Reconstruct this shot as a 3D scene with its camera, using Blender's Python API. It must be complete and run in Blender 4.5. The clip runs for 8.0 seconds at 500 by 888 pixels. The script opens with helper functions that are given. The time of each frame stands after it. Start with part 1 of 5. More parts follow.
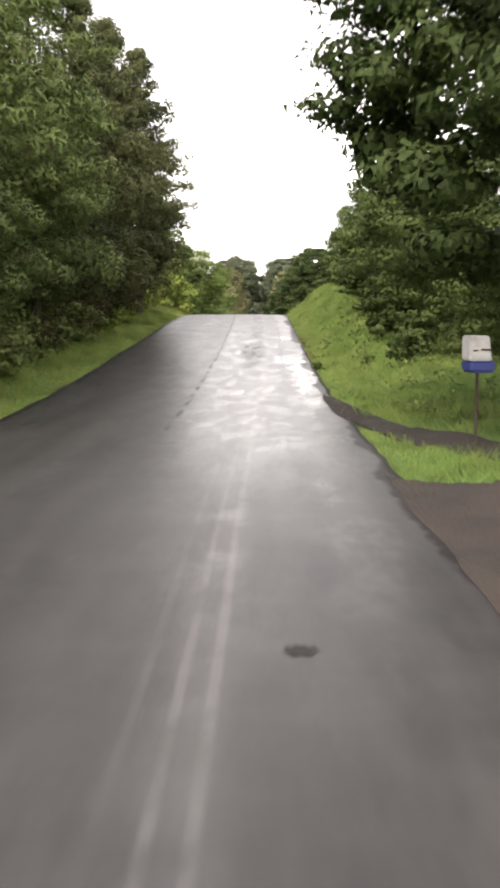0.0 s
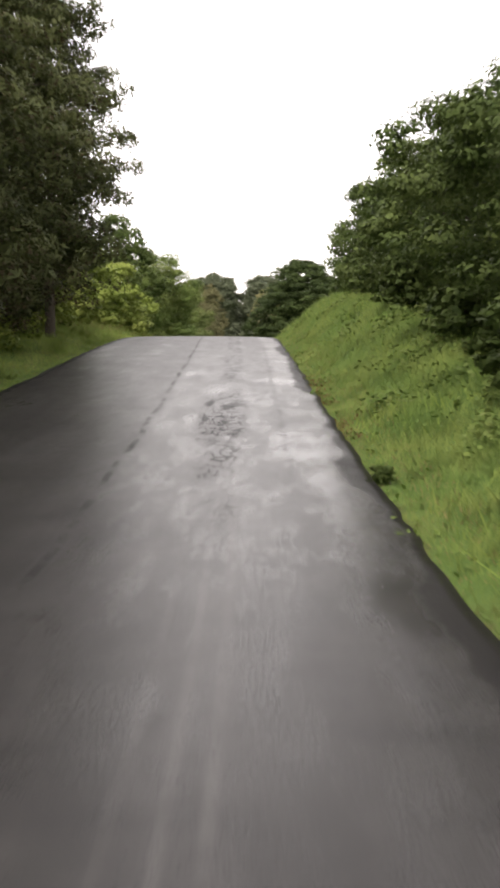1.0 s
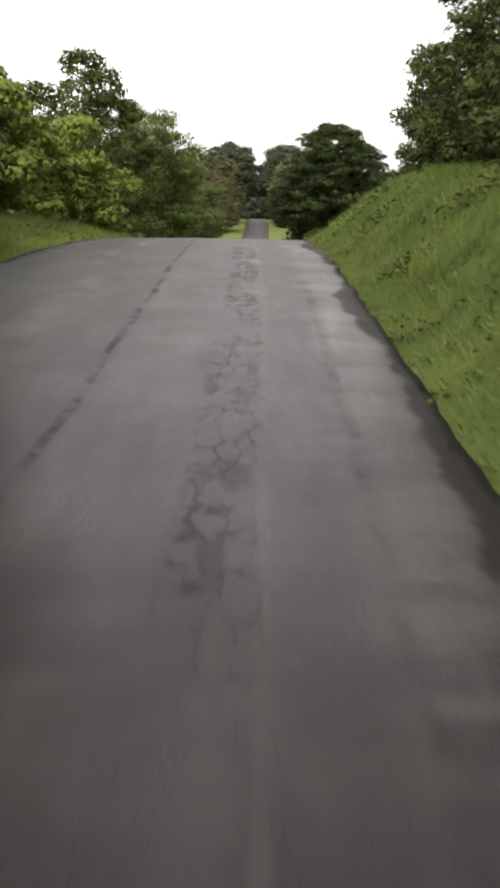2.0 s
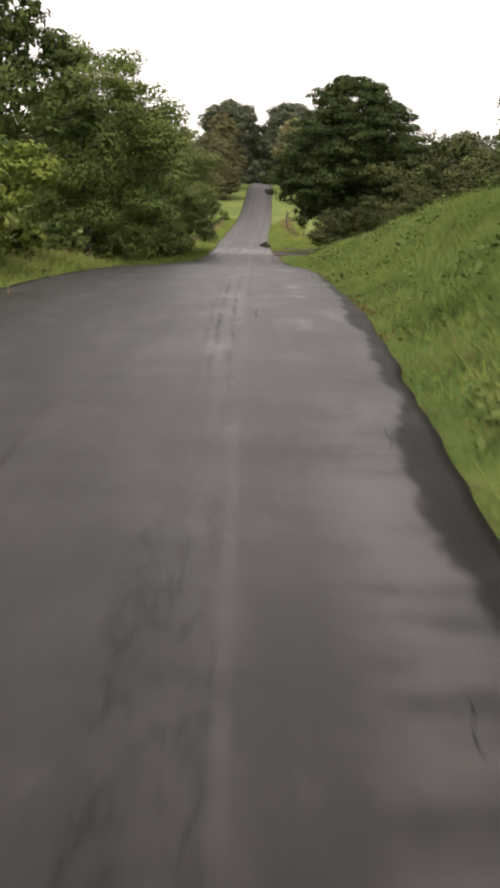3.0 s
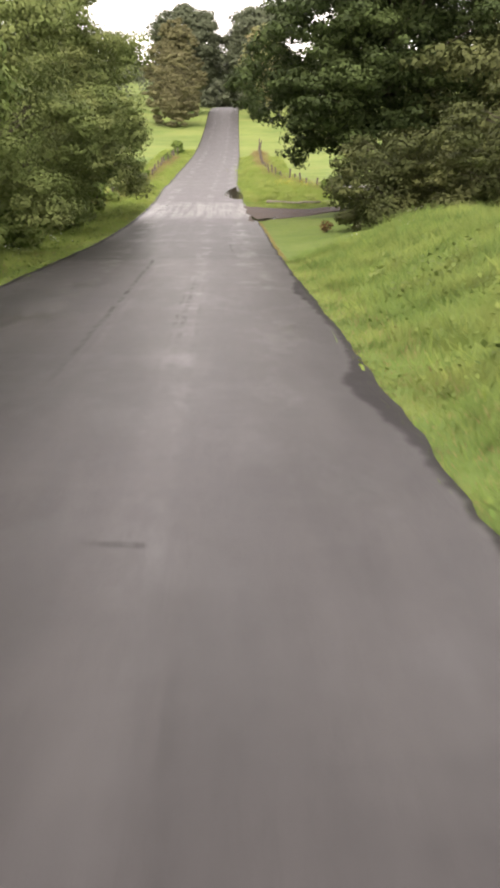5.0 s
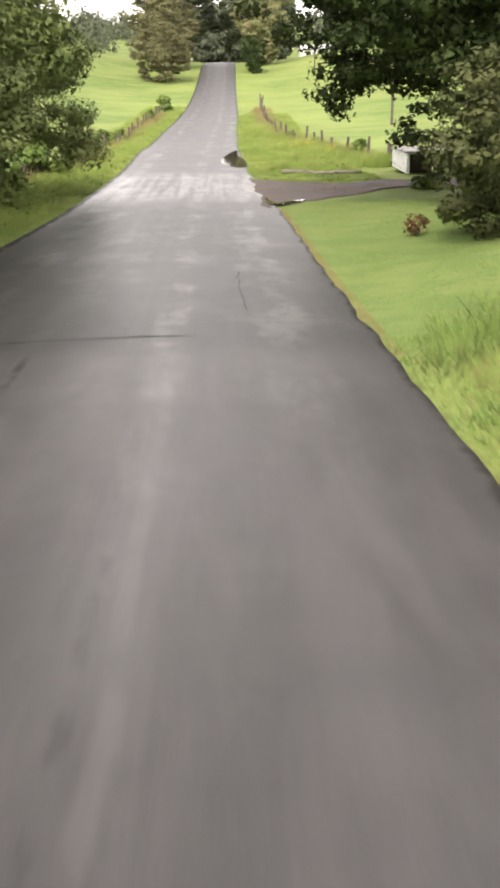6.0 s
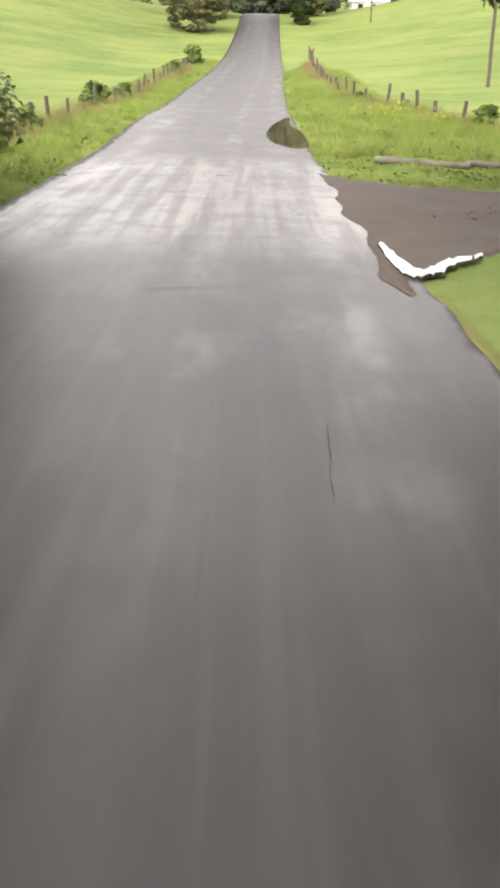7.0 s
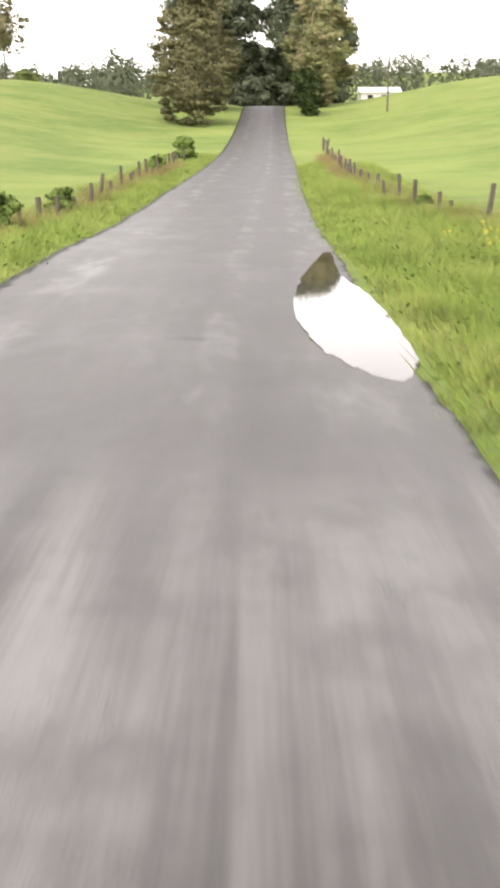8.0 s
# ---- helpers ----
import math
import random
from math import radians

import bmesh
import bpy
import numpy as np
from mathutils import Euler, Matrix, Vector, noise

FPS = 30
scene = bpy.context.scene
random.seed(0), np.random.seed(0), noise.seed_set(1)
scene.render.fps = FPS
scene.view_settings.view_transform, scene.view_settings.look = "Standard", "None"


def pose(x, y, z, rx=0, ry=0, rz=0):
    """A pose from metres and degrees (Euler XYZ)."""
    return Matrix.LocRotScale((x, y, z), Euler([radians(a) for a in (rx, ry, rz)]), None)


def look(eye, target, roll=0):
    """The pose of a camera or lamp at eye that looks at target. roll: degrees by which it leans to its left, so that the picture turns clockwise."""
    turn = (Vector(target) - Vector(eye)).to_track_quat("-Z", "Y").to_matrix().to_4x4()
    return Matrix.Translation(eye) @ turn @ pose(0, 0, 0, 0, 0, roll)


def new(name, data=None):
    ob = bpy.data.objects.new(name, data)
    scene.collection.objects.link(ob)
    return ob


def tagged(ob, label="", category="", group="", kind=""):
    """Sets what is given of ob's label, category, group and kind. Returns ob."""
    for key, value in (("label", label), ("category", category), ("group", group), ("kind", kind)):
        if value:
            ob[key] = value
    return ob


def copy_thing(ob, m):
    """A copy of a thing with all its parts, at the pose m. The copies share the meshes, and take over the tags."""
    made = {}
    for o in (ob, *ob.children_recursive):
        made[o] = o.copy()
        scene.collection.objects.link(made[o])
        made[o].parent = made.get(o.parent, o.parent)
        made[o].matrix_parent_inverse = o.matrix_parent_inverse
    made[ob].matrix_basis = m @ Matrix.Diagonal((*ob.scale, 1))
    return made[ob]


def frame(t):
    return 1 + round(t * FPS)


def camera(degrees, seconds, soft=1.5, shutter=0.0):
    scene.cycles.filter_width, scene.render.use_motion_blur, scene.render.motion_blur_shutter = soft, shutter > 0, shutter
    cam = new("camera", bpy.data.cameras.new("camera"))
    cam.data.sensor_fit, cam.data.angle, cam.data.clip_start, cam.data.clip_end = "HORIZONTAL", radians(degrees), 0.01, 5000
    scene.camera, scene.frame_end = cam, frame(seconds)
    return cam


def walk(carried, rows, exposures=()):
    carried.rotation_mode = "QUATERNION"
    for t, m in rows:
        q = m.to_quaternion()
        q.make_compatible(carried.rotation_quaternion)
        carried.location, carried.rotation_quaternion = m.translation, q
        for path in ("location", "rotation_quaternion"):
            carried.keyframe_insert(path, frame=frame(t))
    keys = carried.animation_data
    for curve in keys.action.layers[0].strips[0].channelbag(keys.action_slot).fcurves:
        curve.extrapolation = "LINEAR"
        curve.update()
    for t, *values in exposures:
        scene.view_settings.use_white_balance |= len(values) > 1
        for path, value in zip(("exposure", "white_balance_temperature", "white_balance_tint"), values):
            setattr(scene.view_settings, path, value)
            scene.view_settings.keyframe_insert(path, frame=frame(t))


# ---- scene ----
cam = camera(28.6, 8.0, soft=3.3, shutter=0.18)
METRES, EYE, TILT, LEAN, TURN = 100.0, 2.0, -7.0, 0.0, 0.0
ROWS = [
    (0.0, 0.00000, 0.00000, 0.00000, -0.00, 0.00, 0.00),
    (0.3, 0.00075, 0.05294, 0.00698, -0.20, -0.20, -0.09),
    (0.5, 0.00123, 0.08822, 0.01172, -0.52, 1.43, -0.15),
    (1.0, 0.00231, 0.17634, 0.02416, -1.21, 1.15, -0.14),
    (1.2, 0.00271, 0.21152, 0.02957, -1.40, 0.45, -0.21),
    (1.5, 0.00333, 0.26421, 0.03826, -1.72, -2.25, -0.32),
    (2.0, 0.00457, 0.35172, 0.05467, -0.23, -6.00, -0.70),
    (2.2, 0.00508, 0.38673, 0.06129, 0.27, -6.90, -0.72),
    (3.3, 0.00799, 0.57954, 0.09629, -0.16, -8.55, -0.80),
    (3.5, 0.00847, 0.61482, 0.10093, 0.70, -8.87, -0.82),
    (3.8, 0.00915, 0.66792, 0.10652, 4.20, -9.15, -0.47),
    (4.0, 0.00958, 0.70337, 0.10973, 0.65, -10.64, -0.24),
    (4.2, 0.00997, 0.73885, 0.11256, -1.37, -11.50, -0.08),
    (5.3, 0.01153, 0.93457, 0.12226, -1.85, -12.60, 0.80),
    (5.5, 0.01174, 0.97016, 0.12388, -1.81, -13.43, 0.96),
    (6.0, 0.01219, 1.05913, 0.12805, -2.18, -14.03, 0.99),
    (6.2, 0.01224, 1.09470, 0.12982, -2.30, -13.50, 0.56),
    (6.5, 0.01219, 1.14805, 0.13262, -1.14, -14.53, -0.09),
    (7.0, 0.01172, 1.23690, 0.13782, -0.19, -16.04, -0.57),
    (7.3, 0.01202, 1.29014, 0.14196, -0.12, -14.97, 0.26),
    (7.5, 0.01220, 1.32561, 0.14497, -0.58, -13.98, 0.82),
    (7.7, 0.01213, 1.36107, 0.14807, -1.10, -13.25, 0.65),
    (8.0, 0.01187, 1.41426, 0.15285, 0.08, -11.03, 0.40),
]
walk(cam, [(t, pose(0, 0, EYE, TILT, LEAN, TURN) @ pose(METRES * x, METRES * y, METRES * z, 90 + pitch, roll, yaw)) for t, x, y, z, yaw, pitch, roll in ROWS],
     [(0.0, 1.85, 7100, 16), (0.5, 1.6, 7100, 16), (1.0, 1.35, 7100, 16), (1.5, 0.98, 7100, 16), (2.0, 0.8, 7100, 16), (3.5, 0.85, 7350, 20), (4.2, 1.1, 7350, 21), (5.5, 1.95, 7250, 19), (6.5, 1.95, 7100, 16), (7.0, 1.9, 7100, 16), (7.5, 2.0, 7100, 16), (8.0, 1.75, 7100, 16)])

# ---- light ----
SUN_EL, SUN_AZ = 52.0, 200.0
world = bpy.data.worlds.new("world")
scene.world = world
world.use_nodes = True
wn, wl = world.node_tree.nodes, world.node_tree.links
wn.clear()
sky = wn.new("ShaderNodeTexSky")
sky.sky_type = "NISHITA"
sky.sun_disc = False
sky.sun_elevation, sky.sun_rotation = radians(SUN_EL), radians(SUN_AZ)
sky.air_density, sky.dust_density, sky.ozone_density = 1.0, 0.6, 1.0
grey = wn.new("ShaderNodeHueSaturation")
grey.inputs["Saturation"].default_value = 0.12
cloud = wn.new("ShaderNodeTexNoise")
cloud.inputs["Scale"].default_value = 2.2
cloud.inputs["Detail"].default_value = 4.0
ramp = wn.new("ShaderNodeMapRange")
ramp.inputs["From Min"].default_value, ramp.inputs["From Max"].default_value = 0.3, 0.7
ramp.inputs["To Min"].default_value, ramp.inputs["To Max"].default_value = 0.85, 1.2
mul = wn.new("ShaderNodeVectorMath")
mul.operation = "MULTIPLY"
back = wn.new("ShaderNodeBackground")
back.inputs["Strength"].default_value = 0.15
wout = wn.new("ShaderNodeOutputWorld")
wcoord = wn.new("ShaderNodeTexCoord")
wl.new(wcoord.outputs["Generated"], cloud.inputs["Vector"])
wl.new(sky.outputs[0], grey.inputs["Color"])
wl.new(cloud.outputs["Fac"], ramp.inputs["Value"])
wl.new(grey.outputs[0], mul.inputs[0])
wl.new(ramp.outputs[0], mul.inputs[1])
wl.new(mul.outputs[0], back.inputs["Color"])
wl.new(back.outputs[0], wout.inputs["Surface"])
sun = new("sun", bpy.data.lights.new("sun", "SUN"))
sun.data.energy, sun.data.angle, sun.data.color = 0.8, radians(25), (1.0, 0.96, 0.9)
az, el = radians(SUN_AZ), radians(SUN_EL)
sun.matrix_world = look((0, 0, 60), (-60 * math.sin(az) * math.cos(el), -60 * math.cos(az) * math.cos(el), 60 - 60 * math.sin(el)))
scene.view_settings.exposure = 0.0

# ---- materials ----


class Mat:
    """A node material with a principled shader and short ways to add textures."""

    def __init__(self, name, rough=0.8, spec=0.5, metal=0.0):
        self.m = bpy.data.materials.new(name)
        self.m.use_nodes = True
        self.n, self.l = self.m.node_tree.nodes, self.m.node_tree.links
        self.p = self.n["Principled BSDF"]
        self.p.inputs["Roughness"].default_value = rough
        self.p.inputs["Specular IOR Level"].default_value = spec
        self.p.inputs["Metallic"].default_value = metal

    def put(self, value, socket):
        if isinstance(value, bpy.types.NodeSocket):
            self.l.new(value, socket)
        elif isinstance(value, tuple):
            socket.default_value = (*value, 1.0) if len(value) == 3 and len(socket.default_value) == 4 else value
        else:
            socket.default_value = value

    def set(self, **kw):
        names = {"color": "Base Color", "rough": "Roughness", "normal": "Normal", "spec": "Specular IOR Level", "trans": "Transmission Weight",
                 "alpha": "Alpha", "sub": "Subsurface Weight"}
        for k, v in kw.items():
            self.put(v, self.p.inputs[names[k]])
        return self

    def coords(self, kind="Object", scale=(1, 1, 1)):
        c = self.n.new("ShaderNodeTexCoord")
        mp = self.n.new("ShaderNodeMapping")
        mp.inputs["Scale"].default_value = scale
        self.l.new(c.outputs[kind], mp.inputs["Vector"])
        return mp.outputs[0]

    def noise(self, vec, scale, detail=4.0, rough=0.55, distort=0.0):
        t = self.n.new("ShaderNodeTexNoise")
        self.l.new(vec, t.inputs["Vector"])
        t.inputs["Scale"].default_value, t.inputs["Detail"].default_value = scale, detail
        t.inputs["Roughness"].default_value, t.inputs["Distortion"].default_value = rough, distort
        return t.outputs["Fac"]

    def voronoi(self, vec, scale, feature="F1", out="Distance"):
        t = self.n.new("ShaderNodeTexVoronoi")
        t.feature = feature
        self.l.new(vec, t.inputs["Vector"])
        t.inputs["Scale"].default_value = scale
        return t.outputs[out]

    def span(self, v, a, b, c=0.0, d=1.0):
        r = self.n.new("ShaderNodeMapRange")
        r.interpolation_type = "SMOOTHSTEP"
        self.put(v, r.inputs["Value"])
        for k, x in zip(("From Min", "From Max", "To Min", "To Max"), (a, b, c, d)):
            r.inputs[k].default_value = x
        return r.outputs[0]

    def math(self, op, a, b=0.0):
        t = self.n.new("ShaderNodeMath")
        t.operation = op
        self.put(a, t.inputs[0])
        self.put(b, t.inputs[1])
        return t.outputs[0]

    def mix(self, f, a, b):
        t = self.n.new("ShaderNodeMix")
        t.data_type = "RGBA"
        self.put(f, t.inputs["Factor"])
        self.put(a, t.inputs[6])
        self.put(b, t.inputs[7])
        return t.outputs[2]

    def axis(self, vec, i):
        t = self.n.new("ShaderNodeSeparateXYZ")
        self.l.new(vec, t.inputs[0])
        return t.outputs[i]

    def island(self):
        return self.n.new("ShaderNodeNewGeometry").outputs["Random Per Island"]

    def instance(self):
        return self.n.new("ShaderNodeObjectInfo").outputs["Random"]

    def bump(self, h, dist, strength=1.0):
        t = self.n.new("ShaderNodeBump")
        t.inputs["Distance"].default_value = dist
        self.put(strength, t.inputs["Strength"])
        self.l.new(h, t.inputs["Height"])
        return t.outputs[0]


def asphalt():
    """Worn asphalt. The first map runs across from the near wheel track and along the road; the second gives the distance to each edge."""
    a = Mat("asphalt")
    uv = a.coords("UV")
    lat, run = a.axis(uv, 0), a.axis(uv, 1)
    em = a.n.new("ShaderNodeUVMap")
    em.uv_map = "Edge"
    rim_r, rim_l = a.axis(em.outputs[0], 0), a.axis(em.outputs[0], 1)

    def stretched(x, y, scale, detail=4, rough=0.6, distort=0.0):
        return a.noise(a.coords("UV", (x, y, 1.0)), scale, detail, rough, distort)

    def times(*vs):
        out = vs[0]
        for v in vs[1:]:
            out = a.math("MULTIPLY", out, v)
        return out

    def plus(v, n, k):
        return a.math("ADD", v, a.math("MULTIPLY", a.math("SUBTRACT", n, 0.5), k))

    def between(v, y0, y1, s0=4.0, s1=None):
        return times(a.span(v, y0 - s0 / 2, y0 + s0 / 2), a.span(v, y1 - (s1 or s0) / 2, y1 + (s1 or s0) / 2, 1, 0))

    def stripe(v, x, w):
        return a.span(a.math("ABSOLUTE", a.math("SUBTRACT", v, x)), w * 0.35, w * 1.5, 1.0, 0.0)

    grain = a.noise(uv, 55, 3, 0.7)
    blot = a.noise(uv, 0.9, 5, 0.6)
    streak = stretched(1.0, 0.12, 2.6, 5, 0.62, 0.4)
    fine = stretched(1.0, 0.12, 14, 3)
    across = stretched(0.45, 1.5, 1.1, 6, 0.66)
    mott = stretched(1.0, 0.6, 2.3, 6, 0.7)
    sway = plus(lat, stretched(0.5, 0.5, 1.1, 4), 0.16)
    drift = plus(lat, stretched(0.0, 0.09, 1.0, 2), 0.12)
    ragged = plus(run, a.noise(uv, 1.4, 4), 1.2)

    base = a.mix(blot, (0.028, 0.026, 0.0255), (0.050, 0.047, 0.046))
    base = a.mix(a.span(streak, 0.38, 0.68), base, (0.060, 0.056, 0.055))
    base = a.mix(a.span(fine, 0.5, 0.75, 0.0, 0.4), base, (0.026, 0.0245, 0.024))
    base = a.mix(a.span(grain, 0.45, 0.7, 0.0, 0.45), base, (0.092, 0.087, 0.085))
    # polished wheel tracks of both lanes
    tracks = None
    for x, w in ((0.0, 0.2), (1.25, 0.34), (-2.5, 0.3), (-3.9, 0.3)):
        k = stripe(drift, x, w)
        tracks = k if tracks is None else a.math("MAXIMUM", tracks, k)
    tracks = times(tracks, a.span(stretched(1.0, 0.25, 1.3), 0.3, 0.62))
    base = a.mix(a.math("MULTIPLY", tracks, 0.5), base, (0.105, 0.101, 0.100))
    # patchy, crosswise wear of the old near lane as far as the crest
    old = times(a.span(run, 14, 26, 0.35, 1), a.span(run, 58, 72, 1, 0.25))
    base = a.mix(times(a.span(across, 0.52, 0.66, 0.0, 0.42), old), base, (0.096, 0.091, 0.089))
    base = a.mix(times(a.span(across, 0.48, 0.36, 0.0, 0.6), old), base, (0.020, 0.0185, 0.018))
    base = a.mix(times(a.span(mott, 0.5, 0.64, 0.0, 0.45), old), base, (0.026, 0.024, 0.0235))
    base = a.mix(times(a.span(mott, 0.44, 0.34, 0.0, 0.5), old), base, (0.098, 0.093, 0.091))
    bare = times(stripe(plus(lat, mott, 0.5), 1.0, 0.34), between(run, 37, 61, 4), a.span(across, 0.44, 0.56))
    base = a.mix(a.math("MULTIPLY", bare, 0.8), base, (0.150, 0.143, 0.141))
    # the far lane is darker, with a broken joint between the lanes
    lane_edge = a.math("ADD", plus(lat, a.noise(uv, 1.7, 4), 0.3), 1.33)
    lane = a.span(lane_edge, -0.1, 0.14, 0.78, 1.0)
    base = a.mix(a.span(lane_edge, -0.1, 0.14, 0.14, 0.0), base, (0.024, 0.0225, 0.022))
    joint = times(stripe(a.math("ADD", sway, 1.36), 0.0, 0.045), a.math("MAXIMUM", between(run, 16, 60, 5), between(run, 100, 116, 5, 1)), a.span(stretched(0.7, 0.5, 2.1, 5, 0.7), 0.42, 0.6, 0.0, 1.0))
    base = a.mix(a.math("MULTIPLY", joint, 0.75), base, (0.011, 0.010, 0.010))
    dull = a.math("MULTIPLY", joint, 0.6)
    # thin pale polished lines down the near wheel track, and dark worn lines past the crest
    for x, w, y0, y1, amount in ((-0.09, 0.03, -20, 29, 0.5), (0.09, 0.035, -20, 31, 0.55), (0.12, 0.035, 35, 60, 0.4), (-0.3, 0.03, 4, 30, 0.25)):
        k = times(stripe(drift, x, w), between(run, y0, y1, 5), a.span(stretched(1.0, 0.5, 2.6, 5, 0.7), 0.34, 0.6, 0.15, 1.0))
        base = a.mix(a.math("MULTIPLY", k, amount), base, (0.185, 0.178, 0.175))
    for x, w, y0, y1, amount in ((-0.12, 0.03, 63, 76, 0.5), (0.07, 0.028, 63, 76, 0.45), (-0.24, 0.025, 64, 74, 0.25), (0.28, 0.03, 70, 92, 0.2), (-0.1, 0.04, 101, 112, 0.36), (-0.22, 0.03, 101, 109, 0.25), (0.12, 0.03, 100, 110, 0.15), (0.75, 0.05, 30, 50, 0.3)):
        k = times(stripe(sway, x, w), between(run, y0, y1, 7), a.span(stretched(1.3, 0.9, 2.1, 5, 0.75), 0.4, 0.62, 0.0, 1.0))
        dull = a.math("MAXIMUM", dull, a.math("MULTIPLY", k, amount))
        base = a.mix(a.math("MULTIPLY", k, amount), base, (0.011, 0.0105, 0.0105))
    for x, w, y0, y1 in ((-0.02, 0.04, 60, 78), (0.2, 0.05, 62, 90), (0.05, 0.05, 103, 116), (-0.6, 0.3, 112.5, 116.2), (-1.15, 0.05, 100, 114)):
        k = times(stripe(sway, x, w), between(run, y0, y1, 3), a.span(stretched(0.8, 0.7, 1.9, 4), 0.34, 0.55))
        base = a.mix(a.math("MULTIPLY", k, 0.26), base, (0.15, 0.143, 0.14))
    # crazing along the near wheel track
    warp = a.n.new("ShaderNodeVectorMath")
    warp.operation = "ADD"
    a.l.new(a.coords("UV", (1.0, 0.36, 1.0)), warp.inputs[0])
    jitter = a.n.new("ShaderNodeCombineXYZ")
    a.put(a.math("MULTIPLY", a.noise(uv, 5, 4, 0.7), 0.16), jitter.inputs[0])
    a.put(a.math("MULTIPLY", a.noise(uv, 3.1, 4, 0.7), 0.22), jitter.inputs[1])
    a.l.new(jitter.outputs[0], warp.inputs[1])
    web = a.span(a.voronoi(warp.outputs[0], 7.0, "DISTANCE_TO_EDGE"), 0.0, 0.14, 1.0, 0.0)
    web = times(web, a.span(a.noise(uv, 3.0, 4, 0.65), 0.4, 0.56))
    broken = between(run, 31.6, 36.2, 1.4)
    band = a.math("MAXIMUM", times(a.span(sway, -0.42, -0.3), a.span(sway, 0.06, 0.16, 1, 0)), times(broken, a.span(sway, -0.64, -0.5), a.span(sway, 0.1, 0.3, 1, 0)))
    worn = a.span(stretched(1.2, 0.3, 1.7), 0.4, 0.54)
    worn = times(a.math("MAXIMUM", worn, broken), between(run, 27, 58, 6))
    holes = times(band, worn, a.span(stretched(1.8, 0.6, 2.0), 0.5, 0.6), a.span(broken, 0, 1, 0.5, 1.0), a.span(lat, -0.05, 0.2, 1, 0.25))
    web = times(web, band, worn, a.span(run, 37, 40, 1, 0.7))
    base = a.mix(a.math("MULTIPLY", times(band, worn), 0.35), base, (0.024, 0.022, 0.022))
    base = a.mix(a.math("MULTIPLY", web, 0.42), base, (0.010, 0.0095, 0.0095))
    base = a.mix(a.math("MULTIPLY", holes, 0.85), base, (0.012, 0.011, 0.011))
    dull = a.math("MAXIMUM", dull, a.math("MAXIMUM", a.math("MULTIPLY", web, 0.75), a.math("MULTIPLY", holes, 0.75)))
    # newer dark overlay before the drive, and the older run that leads to it
    overlay = times(a.span(ragged, 115.7, 116.7), a.span(ragged, 131.5, 136.0, 1, 0))
    base = a.mix(a.math("MULTIPLY", overlay, 0.66), base, (0.012, 0.0115, 0.0115))
    base = a.mix(a.span(run, 96, 117, 0.3, 0.0), base, (0.011, 0.0102, 0.010))
    base = a.mix(times(overlay, a.span(stretched(2.6, 0.05, 1.6, 4), 0.45, 0.65, 0.0, 0.5)), base, (0.05, 0.047, 0.046))
    # sky sheen round the mouth of the drive, put into the colour as pale
    valley_sheen = times(between(run, 136.5, 147.5, 4.0), a.span(stretched(2.2, 0.1, 1.3, 4), 0.36, 0.6, 0.3, 1.0))
    sheen_tracks = a.math("MAXIMUM", stripe(sway, -0.45, 0.3), a.math("MAXIMUM", stripe(sway, 1.85, 0.36), times(stripe(sway, 0.7, 0.3), 0.25)))
    valley_sheen = times(valley_sheen, a.span(sheen_tracks, 0, 1, 0.78, 1.0), a.span(stretched(0.8, 0.8, 1.6, 5, 0.7), 0.34, 0.58, 0.45, 1.0))
    base = a.mix(a.math("MULTIPLY", valley_sheen, 0.58), base, (0.34, 0.332, 0.326))
    base = a.mix(a.span(run, 143, 152, 0.0, 0.25), base, (0.10, 0.096, 0.094))
    band = times(between(plus(run, a.noise(uv, 1.6, 4, 0.6), 0.35), 143.0, 143.2, 0.22), between(lat, 0.1, 1.1, 0.3))
    base = a.mix(a.math("MULTIPLY", band, 0.7), base, (0.075, 0.072, 0.072))
    # crumbling, soil-stained edges of varying width
    wide = a.span(stretched(0.0, 0.16, 1.0, 3), 0.4, 0.62, 0.06, 0.3)
    edge = a.math("SUBTRACT", plus(rim_r, a.noise(uv, 2.4, 5, 0.65), 0.3), a.math("MULTIPLY", wide, a.math("SUBTRACT", a.span(run, 106, 114, 1, 0.0), times(between(run, 75, 97, 4), 0.85))))
    crumble = a.math("MAXIMUM", a.span(edge, 0.0, 0.12, 1, 0), a.span(plus(rim_l, a.noise(uv, 2.1, 5, 0.65), 0.4), 0.12, 0.24, 1, 0))
    base = a.mix(a.math("MULTIPLY", crumble, 0.85), base, (0.014, 0.0125, 0.012))
    # water film: the near lane is soaked on the climb, most of all beside the edge
    wet = times(a.span(stretched(1.0, 0.45, 1.1, 6, 0.68), 0.42, 0.66), a.span(tracks, 0.0, 0.7, 0.45, 1.0))
    soaked = times(a.span(run, 6, 16), a.span(run, 33, 62, 1, 0.2))
    film = times(soaked, lane, a.span(stretched(1.0, 0.3, 2.0, 6, 0.72, 0.1), 0.3, 0.7, 0.5, 1.0))
    wet = a.math("MAXIMUM", wet, film)
    base = a.mix(a.math("MULTIPLY", wet, 0.35), base, (0.028, 0.027, 0.028))
    rough = a.math("SUBTRACT", a.span(grain, 0.3, 0.7, 0.42, 0.54), a.math("ADD", a.math("MULTIPLY", wet, 0.15), a.math("ADD", a.math("MULTIPLY", film, 0.06), a.math("MULTIPLY", valley_sheen, 0.125))))
    pools = stretched(0.8, 0.5, 1.1, 5, 0.62, 0.3)
    gutter = times(a.span(rim_r, 0.5, 1.0, 1, 0), between(run, 20, 31, 5))
